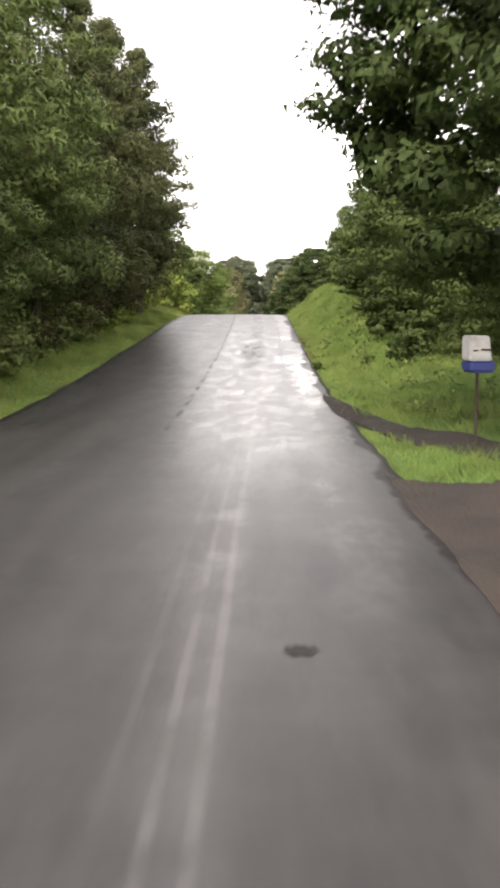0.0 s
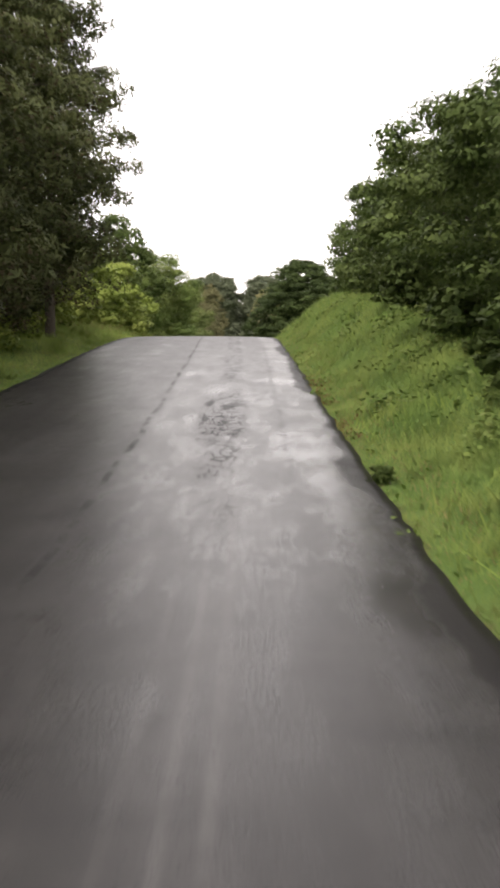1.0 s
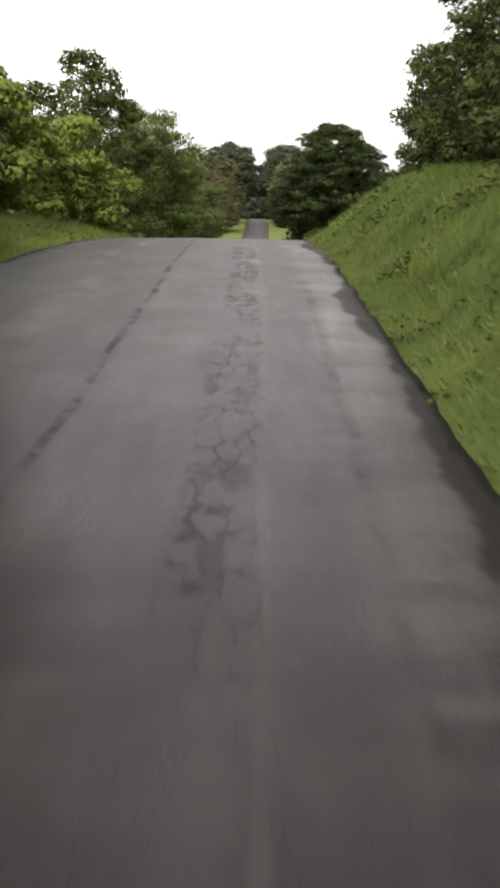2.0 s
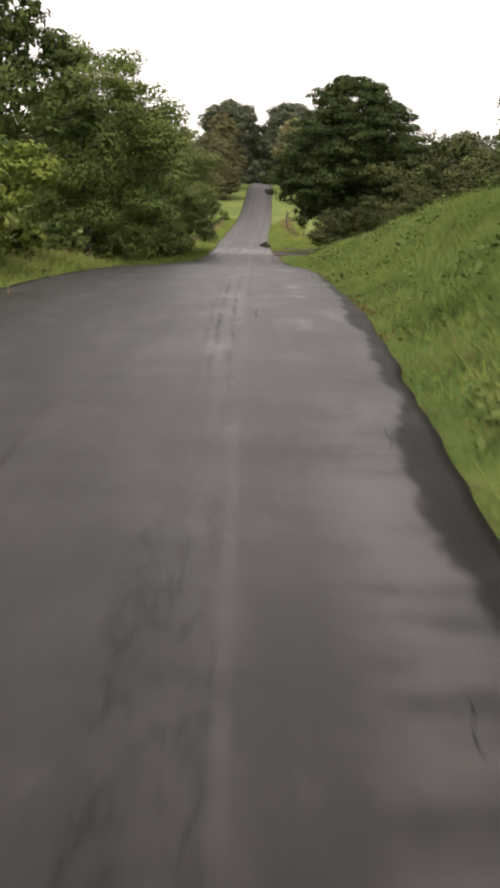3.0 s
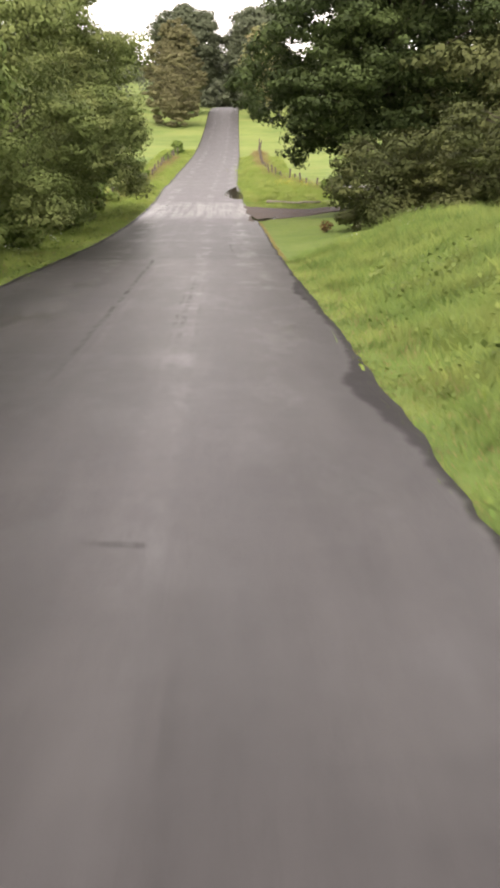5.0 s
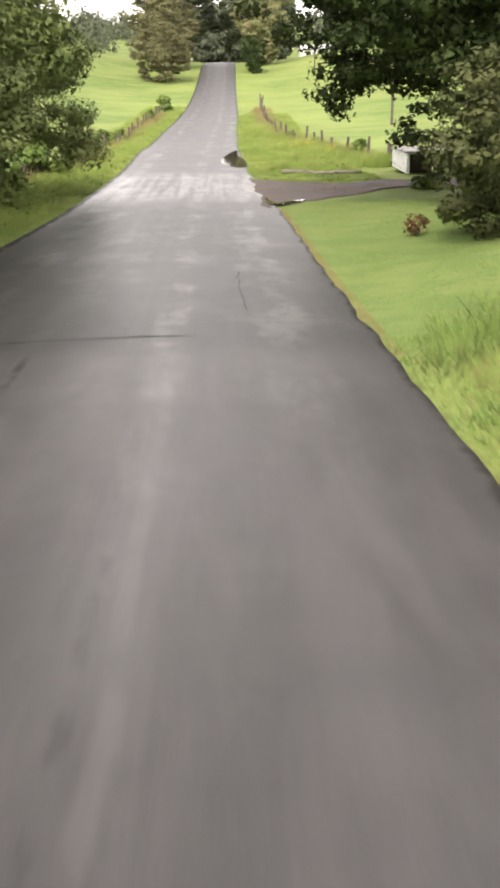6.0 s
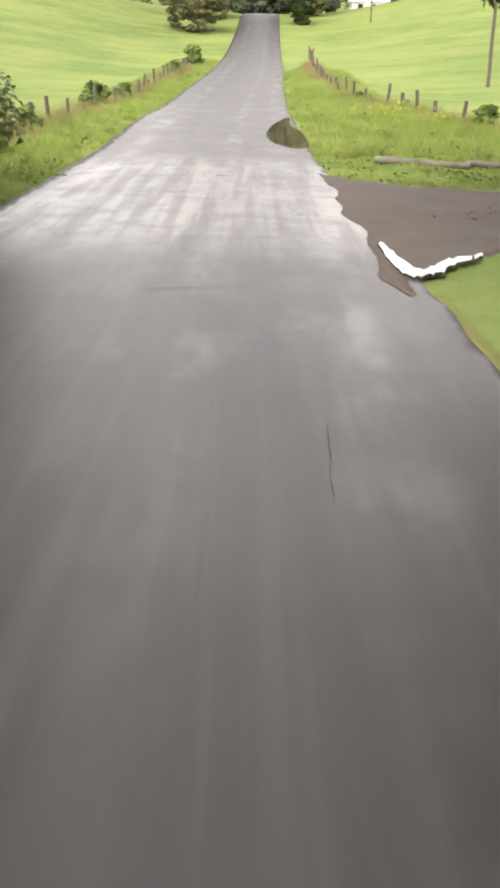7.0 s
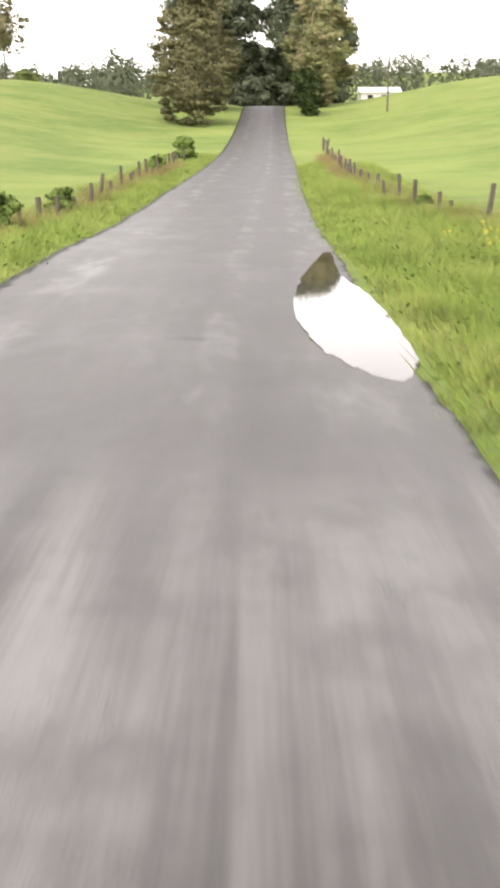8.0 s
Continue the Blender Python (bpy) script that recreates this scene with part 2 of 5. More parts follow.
    sheet_ = times(between(ragged, 30.0, 32.2, 1.0), a.span(sway, 0.35, 0.8))
    spare = times(stripe(plus(lat, mott, 0.5), 1.05, 0.3), between(run, 38, 60, 5))
    side = a.math("MAXIMUM", gutter, a.math("MAXIMUM", sheet_, a.math("MULTIPLY", spare, 0.7)))
    shine = times(a.span(plus(pools, side, 0.36), 0.3, 0.74), a.math("MAXIMUM", times(film, lane), times(side, 0.8)))
    rough = a.math("SUBTRACT", rough, a.math("MULTIPLY", shine, 0.12))
    h = a.math("ADD", a.math("ADD", a.math("MULTIPLY", grain, 0.5), a.math("MULTIPLY", blot, 2.0)), a.math("ADD", a.math("MULTIPLY", across, 0.9), a.math("MULTIPLY", a.math("ADD", holes, web), -1.5)))
    rough = a.math("ADD", rough, a.math("ADD", a.math("MULTIPLY", dull, 0.25), a.math("MULTIPLY", crumble, 0.15)))
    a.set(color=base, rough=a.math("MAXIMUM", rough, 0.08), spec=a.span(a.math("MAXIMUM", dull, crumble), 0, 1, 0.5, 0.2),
          normal=a.bump(h, 0.006, times(a.span(shine, 0, 1, 0.6, 0.15), a.span(valley_sheen, 0, 0.6, 1, 0.35))))
    return a.m


def grass_ground():
    a = Mat("grass_ground", 0.95, 0.15)
    v = a.coords("Object")
    big = a.noise(v, 0.07, 4)
    mid = a.noise(v, 0.7, 5, 0.6)
    small = a.noise(v, 9, 4, 0.65)
    c = a.mix(a.span(big, 0.35, 0.65), (0.128, 0.192, 0.050), (0.196, 0.262, 0.072))
    c = a.mix(a.math("MULTIPLY", a.span(a.axis(v, 0), -14, -5, 0.45, 0.0), a.span(a.axis(v, 1), 135, 150)), c, (0.098, 0.150, 0.046))
    lush = a.span(a.axis(v, 1), 88, 116, 0.62, 0.0)
    c = a.mix(lush, c, (0.060, 0.125, 0.030))
    drift = a.noise(a.coords("Object", (0.5, 1.0, 1.0)), 0.22, 6, 0.68)
    open_field = a.span(a.axis(v, 1), 132, 150)
    c = a.mix(a.math("MULTIPLY", open_field, a.span(drift, 0.46, 0.62, 0, 0.5)), c, (0.225, 0.250, 0.085))
    c = a.mix(a.math("MULTIPLY", open_field, a.span(drift, 0.47, 0.34, 0, 0.5)), c, (0.092, 0.160, 0.040))
    # mown lawn before the drive
    mown = a.math("MULTIPLY", a.math("MULTIPLY", a.span(a.axis(v, 0), 0.0, 2.0), a.span(a.axis(v, 0), 14, 18, 1, 0)), a.math("MULTIPLY", a.span(a.axis(v, 1), 114.5, 117.5), a.span(a.axis(v, 1), 137.5, 140.5, 1, 0)))
    lawn = a.mix(a.span(a.noise(v, 0.9, 4, 0.6), 0.38, 0.62), (0.122, 0.190, 0.056), (0.172, 0.225, 0.072))
    c = a.mix(a.math("MULTIPLY", mown, 0.9), c, lawn)
    c = a.mix(a.math("MULTIPLY", a.span(mid, 0.42, 0.7, 0, 0.3), a.span(mown, 0, 1, 1, 0.15)), c, (0.265, 0.275, 0.075))
    c = a.mix(a.span(small, 0.45, 0.75, 0, 0.4), c, (0.075, 0.120, 0.026))
    # litter and bare soil beside the asphalt
    d = a.axis(a.coords("UV"), 0)
    edge = a.math("ADD", d, a.math("MULTIPLY", a.math("SUBTRACT", a.noise(v, 2.2, 5, 0.65), 0.5), 0.8))
    soil = a.mix(a.noise(v, 6, 4), (0.040, 0.030, 0.022), (0.12, 0.082, 0.048))
    soil = a.mix(mown, soil, (0.27, 0.235, 0.115))
    c = a.mix(a.span(edge, -0.12, 0.14, 1.0, 0.0), c, soil)
    a.set(color=c, normal=a.bump(small, 0.05, 0.7))
    return a.m


def gravel(name="gravel", k=1.0):
    a = Mat(name, 0.75, 0.2)
    v = a.coords("Object")
    st = a.voronoi(v, 26, "F1", "Distance")
    blot = a.noise(v, 0.8, 5, 0.6)
    c = a.mix(blot, (0.022 * k, 0.0185 * k, 0.016 * k), (0.055 * k, 0.044 * k, 0.037 * k))
    c = a.mix(a.span(a.noise(v, 18, 3), 0.4, 0.7), c, (0.036 * k, 0.030 * k, 0.026 * k))
    wet = a.span(a.noise(v, 1.1, 4), 0.45, 0.62)
    c = a.mix(a.math("MULTIPLY", wet, 0.6), c, (0.020 * k, 0.018 * k, 0.017 * k))
    a.set(color=c, rough=a.span(wet, 0, 1, 0.9, 0.7), normal=a.bump(st, 0.02, 0.8))
    return a.m


def leaf_mat(name, dark, light, tip=None, rough=0.55, scale=0.5):
    a = Mat(name, rough + 0.1, 0.2)
    r = a.island()
    v = a.coords("Object")
    patch = a.noise(v, scale, 3)
    c = a.mix(a.math("ADD", 0.2, a.math("MULTIPLY", r, 0.45)), dark, light)
    c = a.mix(a.span(patch, 0.4, 0.65, 0.0, 0.6), c, tip or light)
    c = a.mix(a.span(a.noise(v, scale * 4.2, 3), 0.5, 0.68, 0.0, 0.5), c, dark)
    c = a.mix(a.math("MULTIPLY", a.instance(), 0.25), c, light)
    a.set(color=c)
    tr = a.n.new("ShaderNodeBsdfTranslucent")
    mx = a.n.new("ShaderNodeMixShader")
    mx.inputs[0].default_value = 0.15
    a.l.new(c, tr.inputs["Color"])
    a.l.new(a.p.outputs[0], mx.inputs[1])
    a.l.new(tr.outputs[0], mx.inputs[2])
    a.l.new(mx.outputs[0], a.n["Material Output"].inputs["Surface"])
    return a.m


def bark_mat(name, dark, light):
    a = Mat(name, 0.9, 0.2)
    v = a.coords("Object", (1, 1, 0.2))
    g = a.noise(v, 14, 5, 0.7)
    c = a.mix(g, dark, light)
    c = a.mix(a.span(a.noise(a.coords("Object"), 1.5, 4), 0.5, 0.7, 0, 0.5), c, (0.09, 0.1, 0.06))
    a.set(color=c, normal=a.bump(g, 0.03, 0.8))
    return a.m


def paint(name, color, rough=0.5, grime=(0.1, 0.08, 0.06), amount=0.35, scale=3.0):
    a = Mat(name, rough, 0.4)
    v = a.coords("Object")
    g = a.noise(v, scale, 5, 0.65)
    f = a.noise(v, scale * 9, 3, 0.6)
    c = a.mix(a.span(g, 0.45, 0.75, 0, amount), color, grime)
    a.set(color=a.mix(a.span(f, 0.5, 0.8, 0, amount * 0.5), c, grime), rough=a.span(g, 0.3, 0.7, rough, min(1, rough + 0.25)), normal=a.bump(f, 0.004, 0.5))
    return a.m


def water_mat():
    a = Mat("puddle_water", 0.03, 0.5)
    v = a.coords("Object")
    a.set(color=a.mix(a.noise(v, 3, 3), (0.035, 0.028, 0.02), (0.06, 0.05, 0.038)), normal=a.bump(a.noise(v, 5, 2), 0.004, 0.15))
    a.p.inputs["IOR"].default_value = 1.9
    return a.m


ASPHALT, GROUND, GRAVEL, WATER = asphalt(), grass_ground(), gravel(), water_mat()
GRAVEL_FARM = gravel("farm_gravel", 3.2)
GRAVEL_PULL = gravel("pull_off_gravel", 1.4)
JOINT = paint("old_joint", (0.030, 0.028, 0.027), 0.6, (0.05, 0.046, 0.044), 0.7, 3)
TAR = paint("crack_tar", (0.020, 0.018, 0.018), 0.8, (0.045, 0.04, 0.036), 0.5, 5)
LEAF_CEDAR = leaf_mat("cedar_spray", (0.042, 0.068, 0.019), (0.150, 0.205, 0.058), (0.200, 0.250, 0.080), 0.55, 0.42)
LEAF_CEDAR_DARK = leaf_mat("dark_cedar_spray", (0.029, 0.038, 0.013), (0.092, 0.110, 0.037), (0.125, 0.140, 0.052), 0.55, 0.42)
TWIG = leaf_mat("dead_twig", (0.036, 0.027, 0.013), (0.080, 0.062, 0.030))
LEAF_MAPLE = leaf_mat("maple_leaf", (0.018, 0.031, 0.009), (0.062, 0.094, 0.026), (0.086, 0.122, 0.036))
LEAF_HEDGE = leaf_mat("thicket_leaf", (0.027, 0.048, 0.012), (0.102, 0.148, 0.037), (0.145, 0.183, 0.054))
LEAF_BUSH = leaf_mat("olive_bush_leaf", (0.033, 0.044, 0.015), (0.102, 0.122, 0.038), (0.133, 0.142, 0.050))
LEAF_GREEN = leaf_mat("broad_leaf", (0.058, 0.100, 0.024), (0.195, 0.264, 0.069), (0.262, 0.304, 0.094))
LEAF_YELLOW = leaf_mat("yellow_green_leaf", (0.125, 0.18, 0.03), (0.28, 0.35, 0.075), (0.35, 0.39, 0.10))
LEAF_RUST = leaf_mat("olive_brown_leaf", (0.086, 0.083, 0.040), (0.210, 0.199, 0.097), (0.210, 0.210, 0.097))
LEAF_OLIVE = leaf_mat("olive_leaf", (0.067, 0.097, 0.028), (0.202, 0.260, 0.079), (0.255, 0.283, 0.103))
LEAF_RED = leaf_mat("rust_leaf", (0.12, 0.06, 0.03), (0.24, 0.13, 0.06), (0.2, 0.14, 0.05))
PETAL_WHITE = leaf_mat("white_petal", (0.7, 0.7, 0.66), (0.8, 0.8, 0.78))
PETAL_GOLD = leaf_mat("gold_petal", (0.45, 0.36, 0.05), (0.62, 0.50, 0.08))
LEAF_ASH = leaf_mat("ash_leaf", (0.137, 0.155, 0.067), (0.312, 0.336, 0.142), (0.390, 0.286, 0.180))
# the next two have air haze mixed into the colour: paler and greyer
LEAF_HILL_HAZED = leaf_mat("hazed_hilltop_leaf", (0.058, 0.072, 0.042), (0.125, 0.148, 0.088), (0.145, 0.168, 0.10))
LEAF_FAR_HAZED = leaf_mat("hazed_distant_leaf", (0.076, 0.093, 0.058), (0.100, 0.118, 0.071), (0.108, 0.120, 0.074))
LEAF_WEED = leaf_mat("weed_leaf", (0.075, 0.135, 0.028), (0.17, 0.25, 0.055), (0.23, 0.28, 0.07))
BANK_BLADE = leaf_mat("bank_grass_blade", (0.069, 0.135, 0.030), (0.185, 0.271, 0.062), (0.263, 0.304, 0.082), 0.6, 0.8)
LAWN_BLADE = leaf_mat("lawn_blade", (0.118, 0.194, 0.048), (0.213, 0.296, 0.085), (0.252, 0.306, 0.100), 0.6, 0.5)
BLADE = leaf_mat("grass_blade", (0.122, 0.198, 0.036), (0.290, 0.388, 0.080), (0.330, 0.360, 0.110), 0.6, 0.8)
STRAW = leaf_mat("dry_grass", (0.16, 0.13, 0.05), (0.34, 0.27, 0.12), (0.28, 0.25, 0.1), 0.7, 1.0)
BARK = bark_mat("bark", (0.035, 0.028, 0.022), (0.12, 0.10, 0.08))
WOOD_GREY = bark_mat("weathered_wood", (0.055, 0.046, 0.036), (0.17, 0.145, 0.115))
WOOD_PALE = bark_mat("bleached_wood", (0.12, 0.105, 0.085), (0.34, 0.31, 0.26))
WIRE = Mat("fence_wire", 0.5, 0.5, 0.8).set(color=(0.25, 0.24, 0.23)).m
WHITE = paint("white_paint", (0.72, 0.72, 0.70), 0.5, (0.3, 0.27, 0.22), 0.6)
BLUE = paint("blue_plastic", (0.018, 0.028, 0.14), 0.4, (0.05, 0.05, 0.08), 0.3)
DARK = paint("dark_boards", (0.045, 0.03, 0.024), 0.8, (0.02, 0.016, 0.014), 0.5)
OFFWHITE = paint("dirty_white_plastic", (0.40, 0.39, 0.38), 0.5, (0.2, 0.18, 0.15), 0.6, 6)
ROOF = paint("roof_sheet", (0.22, 0.21, 0.20), 0.45, (0.2, 0.18, 0.16), 0.4)

# ---- the lie of the land ----


def curve_through(points):
    """A smooth curve through (position, value) pairs, by cubic Hermite pieces."""
    px, pv = np.array(points, float).T
    slope = np.gradient(pv, px)

    def at(q):
        q = np.clip(np.asarray(q, float), px[0], px[-1])
        i = np.clip(np.searchsorted(px, q) - 1, 0, len(px) - 2)
        w = px[i + 1] - px[i]
        u = (q - px[i]) / w
        return ((2 * u ** 3 - 3 * u ** 2 + 1) * pv[i] + (u ** 3 - 2 * u ** 2 + u) * w * slope[i]
                + (3 * u ** 2 - 2 * u ** 3) * pv[i + 1] + (u ** 3 - u ** 2) * w * slope[i + 1])
    return at


road_z = curve_through([(-300, -3), (-60, -0.6), (0, 0), (8.9, .09), (17.8, .25), (26.7, .58), (35.6, 1.14), (48, 2.03), (55, 2.4), (62.3, 2.52), (71.2, 2.315),
                        (84, 1.576), (97.8, .474), (106.7, -.194), (115.6, -.827), (124.4, -1.39), (133.3, -1.77), (142.2, -2.06), (150, -2.28), (161, -2.36), (169, -2.58),
                        (185, -2.58), (207, -2.4), (229, -1.87), (244, -1.1), (260, .2), (281, 2.1), (300, 2.6), (340, 2.6), (420, 4), (3000, 6)])
edge_r = curve_through([(-300, 1.85), (0, 1.85), (10, 1.82), (20, 1.84), (30, 1.88), (40, 1.94), (52, 2.0), (60, 2.08), (68, 2.36), (74, 2.4), (80, 2.56), (89, 2.63), (97, 2.77), (105, 2.87),
                        (112, 2.9), (121, 2.97), (128, 3.03), (134, 2.98), (142, 2.82), (150, 2.75), (163, 2.78), (177, 3.1), (207, 3.95), (229, 4.45), (244, 4.8), (260, 5.18), (281, 5.7), (320, 6.6), (3000, 20)])
edge_l = curve_through([(-300, -4.6), (0, -4.6), (22, -4.55), (33, -4.45), (45, -4.05), (55, -3.85), (65, -3.75), (80, -3.72), (92, -3.68), (104, -3.6), (112, -3.45), (118, -3.28), (126, -3.0), (134, -2.72),
                        (150, -2.58), (163, -2.55), (177, -2.33), (207, -1.46), (229, -.97), (244, -.64), (281, .26), (320, 1.1), (3000, 14)])
wheel_line = curve_through([(-300, -.4), (0, -.38), (7, -.25), (18, 0), (28, .2), (36, .36), (42, .46), (50, .54), (57, .52), (70, .45), (80, .5), (90, .6), (105, .7), (114, .75), (130, .7), (140, .72),
                            (155, .9), (177, 1.4), (207, 2.3), (244, 3.2), (281, 4.1), (320, 5.0), (3000, 18)])
bank_r = curve_through([(-300, .3), (0, .2), (14, .35), (22, .4), (30, .8), (38, 1.3), (46, 1.55), (60, 1.65), (90, 1.75), (98, 1.45), (106, 1.4), (115, 1.25), (124, .45), (131, .15),
                        (146, .05), (160, .0), (300, 0.2), (3000, 0)])
bank_w = curve_through([(-300, 3), (0, 3), (25, 3), (40, 2.5), (65, 2.8), (85, 4.2), (115, 4.2), (130, 5), (3000, 6)])
bank_l = curve_through([(-300, .5), (0, .5), (50, .5), (70, .3), (90, .15), (120, .1), (140, -.05), (170, -.2), (200, -.1), (3000, 0)])
field_r = curve_through([(-300, 2), (100, 2), (135, .6), (150, .0), (165, .2), (200, 1.6), (240, 3.0), (265, 4.0), (300, 3), (420, 1), (3000, 0)])
field_l = curve_through([(-300, 2), (100, 1.5), (140, .3), (160, .2), (200, 1.8), (240, 3.2), (265, 4.0), (300, 3), (420, 1), (3000, 0)])


def smooth(a, b, x):
    u = np.clip((np.asarray(x, float) - a) / (b - a), 0, 1)
    return u * u * (3 - 2 * u)


def ripple(x, y):
    return (np.sin(x * .9 + y * .37) * np.sin(y * .61 - x * .23) * .5 + np.sin(x * 2.3 - y * 1.7 + 1) * .25 + np.sin(x * 1.1 + y * 2.9) * .18)


def height(x, y):
    """The ground beside the road, and the bed under it."""
    x, y = np.asarray(x, float), np.asarray(y, float)
    z, r, l = road_z(y), edge_r(y), edge_l(y)
    dr, dl = x - r, l - x
    d = np.maximum(dr, dl)
    h = z - 0.05 + 0.0 * x
    h = h + np.where(dr > 0, bank_r(y) * smooth(0.1, bank_w(y), dr) + field_r(y) * smooth(4, 30, dr), 0)
    h = h + np.where(dl > 0, bank_l(y) * smooth(0.1, 3.0, dl) + field_l(y) * smooth(4, 32, dl), 0)
    h = h + ripple(x, y) * 0.1 * smooth(0.2, 2.0, d) * (1 - smooth(6, 11, d))
    far = np.hypot(x * 0.9, y - 100)
    hills = 8 * smooth(300, 520, far) + 9 * smooth(500, 900, far) + 8 * np.sin(x * .006 + 1.3) * smooth(350, 700, far) + 5 * np.sin(x * .014 + y * .009) * smooth(350, 700, far)
    return h + hills


def mesh_ob(name, verts, faces, material, parent=None, uv=None, shade=False, normals=None):
    me = bpy.data.meshes.new(name)
    verts = np.asarray(verts, np.float32)
    faces = np.asarray(faces, np.int32)
    k = faces.shape[1]
    me.vertices.add(len(verts))
    me.vertices.foreach_set("co", verts.ravel())
    me.loops.add(faces.size)
    me.loops.foreach_set("vertex_index", faces.ravel())
    me.polygons.add(len(faces))
    me.polygons.foreach_set("loop_start", np.arange(0, faces.size, k, dtype=np.int32))
    me.polygons.foreach_set("loop_total", np.full(len(faces), k, np.int32))
    if uv is not None:
        layer = me.uv_layers.new(name="UVMap")
        layer.data.foreach_set("uv", np.asarray(uv, np.float32)[faces.ravel()].ravel())
    me.update(calc_edges=True)
    me.validate()
    if shade:
        me.polygons.foreach_set("use_smooth", np.ones(len(faces), bool))
    if normals is not None:
        me.polygons.foreach_set("use_smooth", np.ones(len(faces), bool))
        layer = me.attributes.new("custom_normal", "FLOAT_VECTOR", "POINT")
        layer.data.foreach_set("vector", np.asarray(normals, np.float32).ravel())
    me.materials.append(material)
    ob = new(name, me)
    if parent:
        ob.parent = parent
    return ob


def grid_faces(rows, cols):
    i = np.arange((rows - 1) * (cols - 1))
    a = (i // (cols - 1)) * cols + i % (cols - 1)
    return np.stack([a, a + 1, a + cols + 1, a + cols], 1)


def part(name, bm, material, parent, label=""):
    me = bpy.data.meshes.new(name)
    bm.to_mesh(me)
    bm.free()
    me.materials.append(material)
    ob = new(name, me)
    ob.parent = parent
    if label:
        tagged(ob, label)
    return ob


def thing(name, x, y, label, category, group="", z=None, rz=0.0, sink=0.0):
    e = new(name)
    e.empty_display_size = 0.3
    e.matrix_world = pose(x, y, float(height(x, y)) - sink if z is None else z, 0, 0, rz)
    return tagged(e, label, category, group)


# ground sheet
ys = np.concatenate([np.arange(-300, -30, 30), np.arange(-30, 0, 3), np.arange(0, 190, 0.8), np.arange(190, 330, 2.5), np.arange(330, 700, 15), np.arange(700, 3001, 100)])
ds = np.concatenate([[0.0, .08, .18, .3, .45], np.arange(.65, 6.5, .3), np.arange(6.8, 14, .8), np.arange(15, 40, 2.5), np.arange(42, 120, 8), np.arange(130, 700, 30), np.arange(750, 3001, 150)])
lat = np.concatenate([-ds[::-1], [-9000.0, -9001.0], ds])
Y = np.repeat(ys[:, None], len(lat), 1)
R0, L0 = edge_r(ys)[:, None], edge_l(ys)[:, None]
nl = len(ds)
X = np.empty_like(Y)
X[:, :nl] = L0 - ds[::-1][None]
X[:, nl] = (L0 + (R0 - L0) / 3)[:, 0]
X[:, nl + 1] = (L0 + (R0 - L0) * 2 / 3)[:, 0]
X[:, nl + 2:] = R0 + ds[None]
Z = height(X, Y)
D = np.concatenate([ds[::-1], [0, 0], ds])
ground = mesh_ob("ground", np.stack([X, Y, Z], -1).reshape(-1, 3), grid_faces(len(ys), len(lat)), GROUND,
                 uv=np.stack([np.repeat(D[None], len(ys), 0), Y], -1).reshape(-1, 2), shade=True)
tagged(ground, "rolling grass verge and pasture with bare soil beside the asphalt", "ground", kind="structure")

# road: crowned asphalt slab with ragged edges
ry = np.concatenate([np.arange(-60, 0, 2), np.arange(0, 170, 0.35), np.arange(170, 356, 2.0)])
rng = np.random.default_rng(5)
fr = np.concatenate([[0, .004], np.linspace(.02, .98, 31), [.996, 1]])
wob_r = (np.sin(ry * 1.9) * .012 + np.sin(ry * 4.3 + 1) * .012 + rng.normal(0, .014, len(ry)))
wob_l = (np.sin(ry * 1.7 + 2) * .012 + np.sin(ry * 3.9) * .012 + rng.normal(0, .014, len(ry)))
el_, er_ = edge_l(ry) - 0.05 + wob_l, edge_r(ry) + 0.05 + wob_r
RX = el_[:, None] + (er_ - el_)[:, None] * fr[None]
RY = np.repeat(ry[:, None], len(fr), 1)
RU = RX - wheel_line(ry)[:, None]


def road_top(x, y):
    m = (edge_l(y) + edge_r(y)) / 2
    half = (edge_r(y) - edge_l(y)) / 2
    u = (x - m) / half
    return road_z(y) + 0.035 * (1 - u * u) + 0.006 * np.sin(x * 2.1 + y * .5) * np.sin(y * .83) + 0.004 * np.sin(y * 2.4 + x) - .07 * np.exp(-((x - 2.35) / .55) ** 2 - ((y - 155.7) / 4.2) ** 2)


PUDDLE_Z = float(road_z(155.0)) + .016
RZ = road_top(RX, RY)
RZ[:, 0] -= 0.07
RZ[:, -1] -= 0.07
road = mesh_ob("road", np.stack([RX, RY, RZ], -1).reshape(-1, 3), grid_faces(len(ry), len(fr)), ASPHALT, uv=np.stack([RU, RY], -1).reshape(-1, 2), shade=True)
tagged(road, "worn damp grey asphalt country road without kerbs", "road", kind="structure")
rim_map = np.stack([np.repeat(er_[:, None], len(fr), 1) - RX, RX - np.repeat(el_[:, None], len(fr), 1)], -1).reshape(-1, 2).astype(np.float32)
edge_uv = road.data.uv_layers.new(name="Edge")
edge_uv.data.foreach_set("uv", rim_map[grid_faces(len(ry), len(fr)).ravel()].ravel())


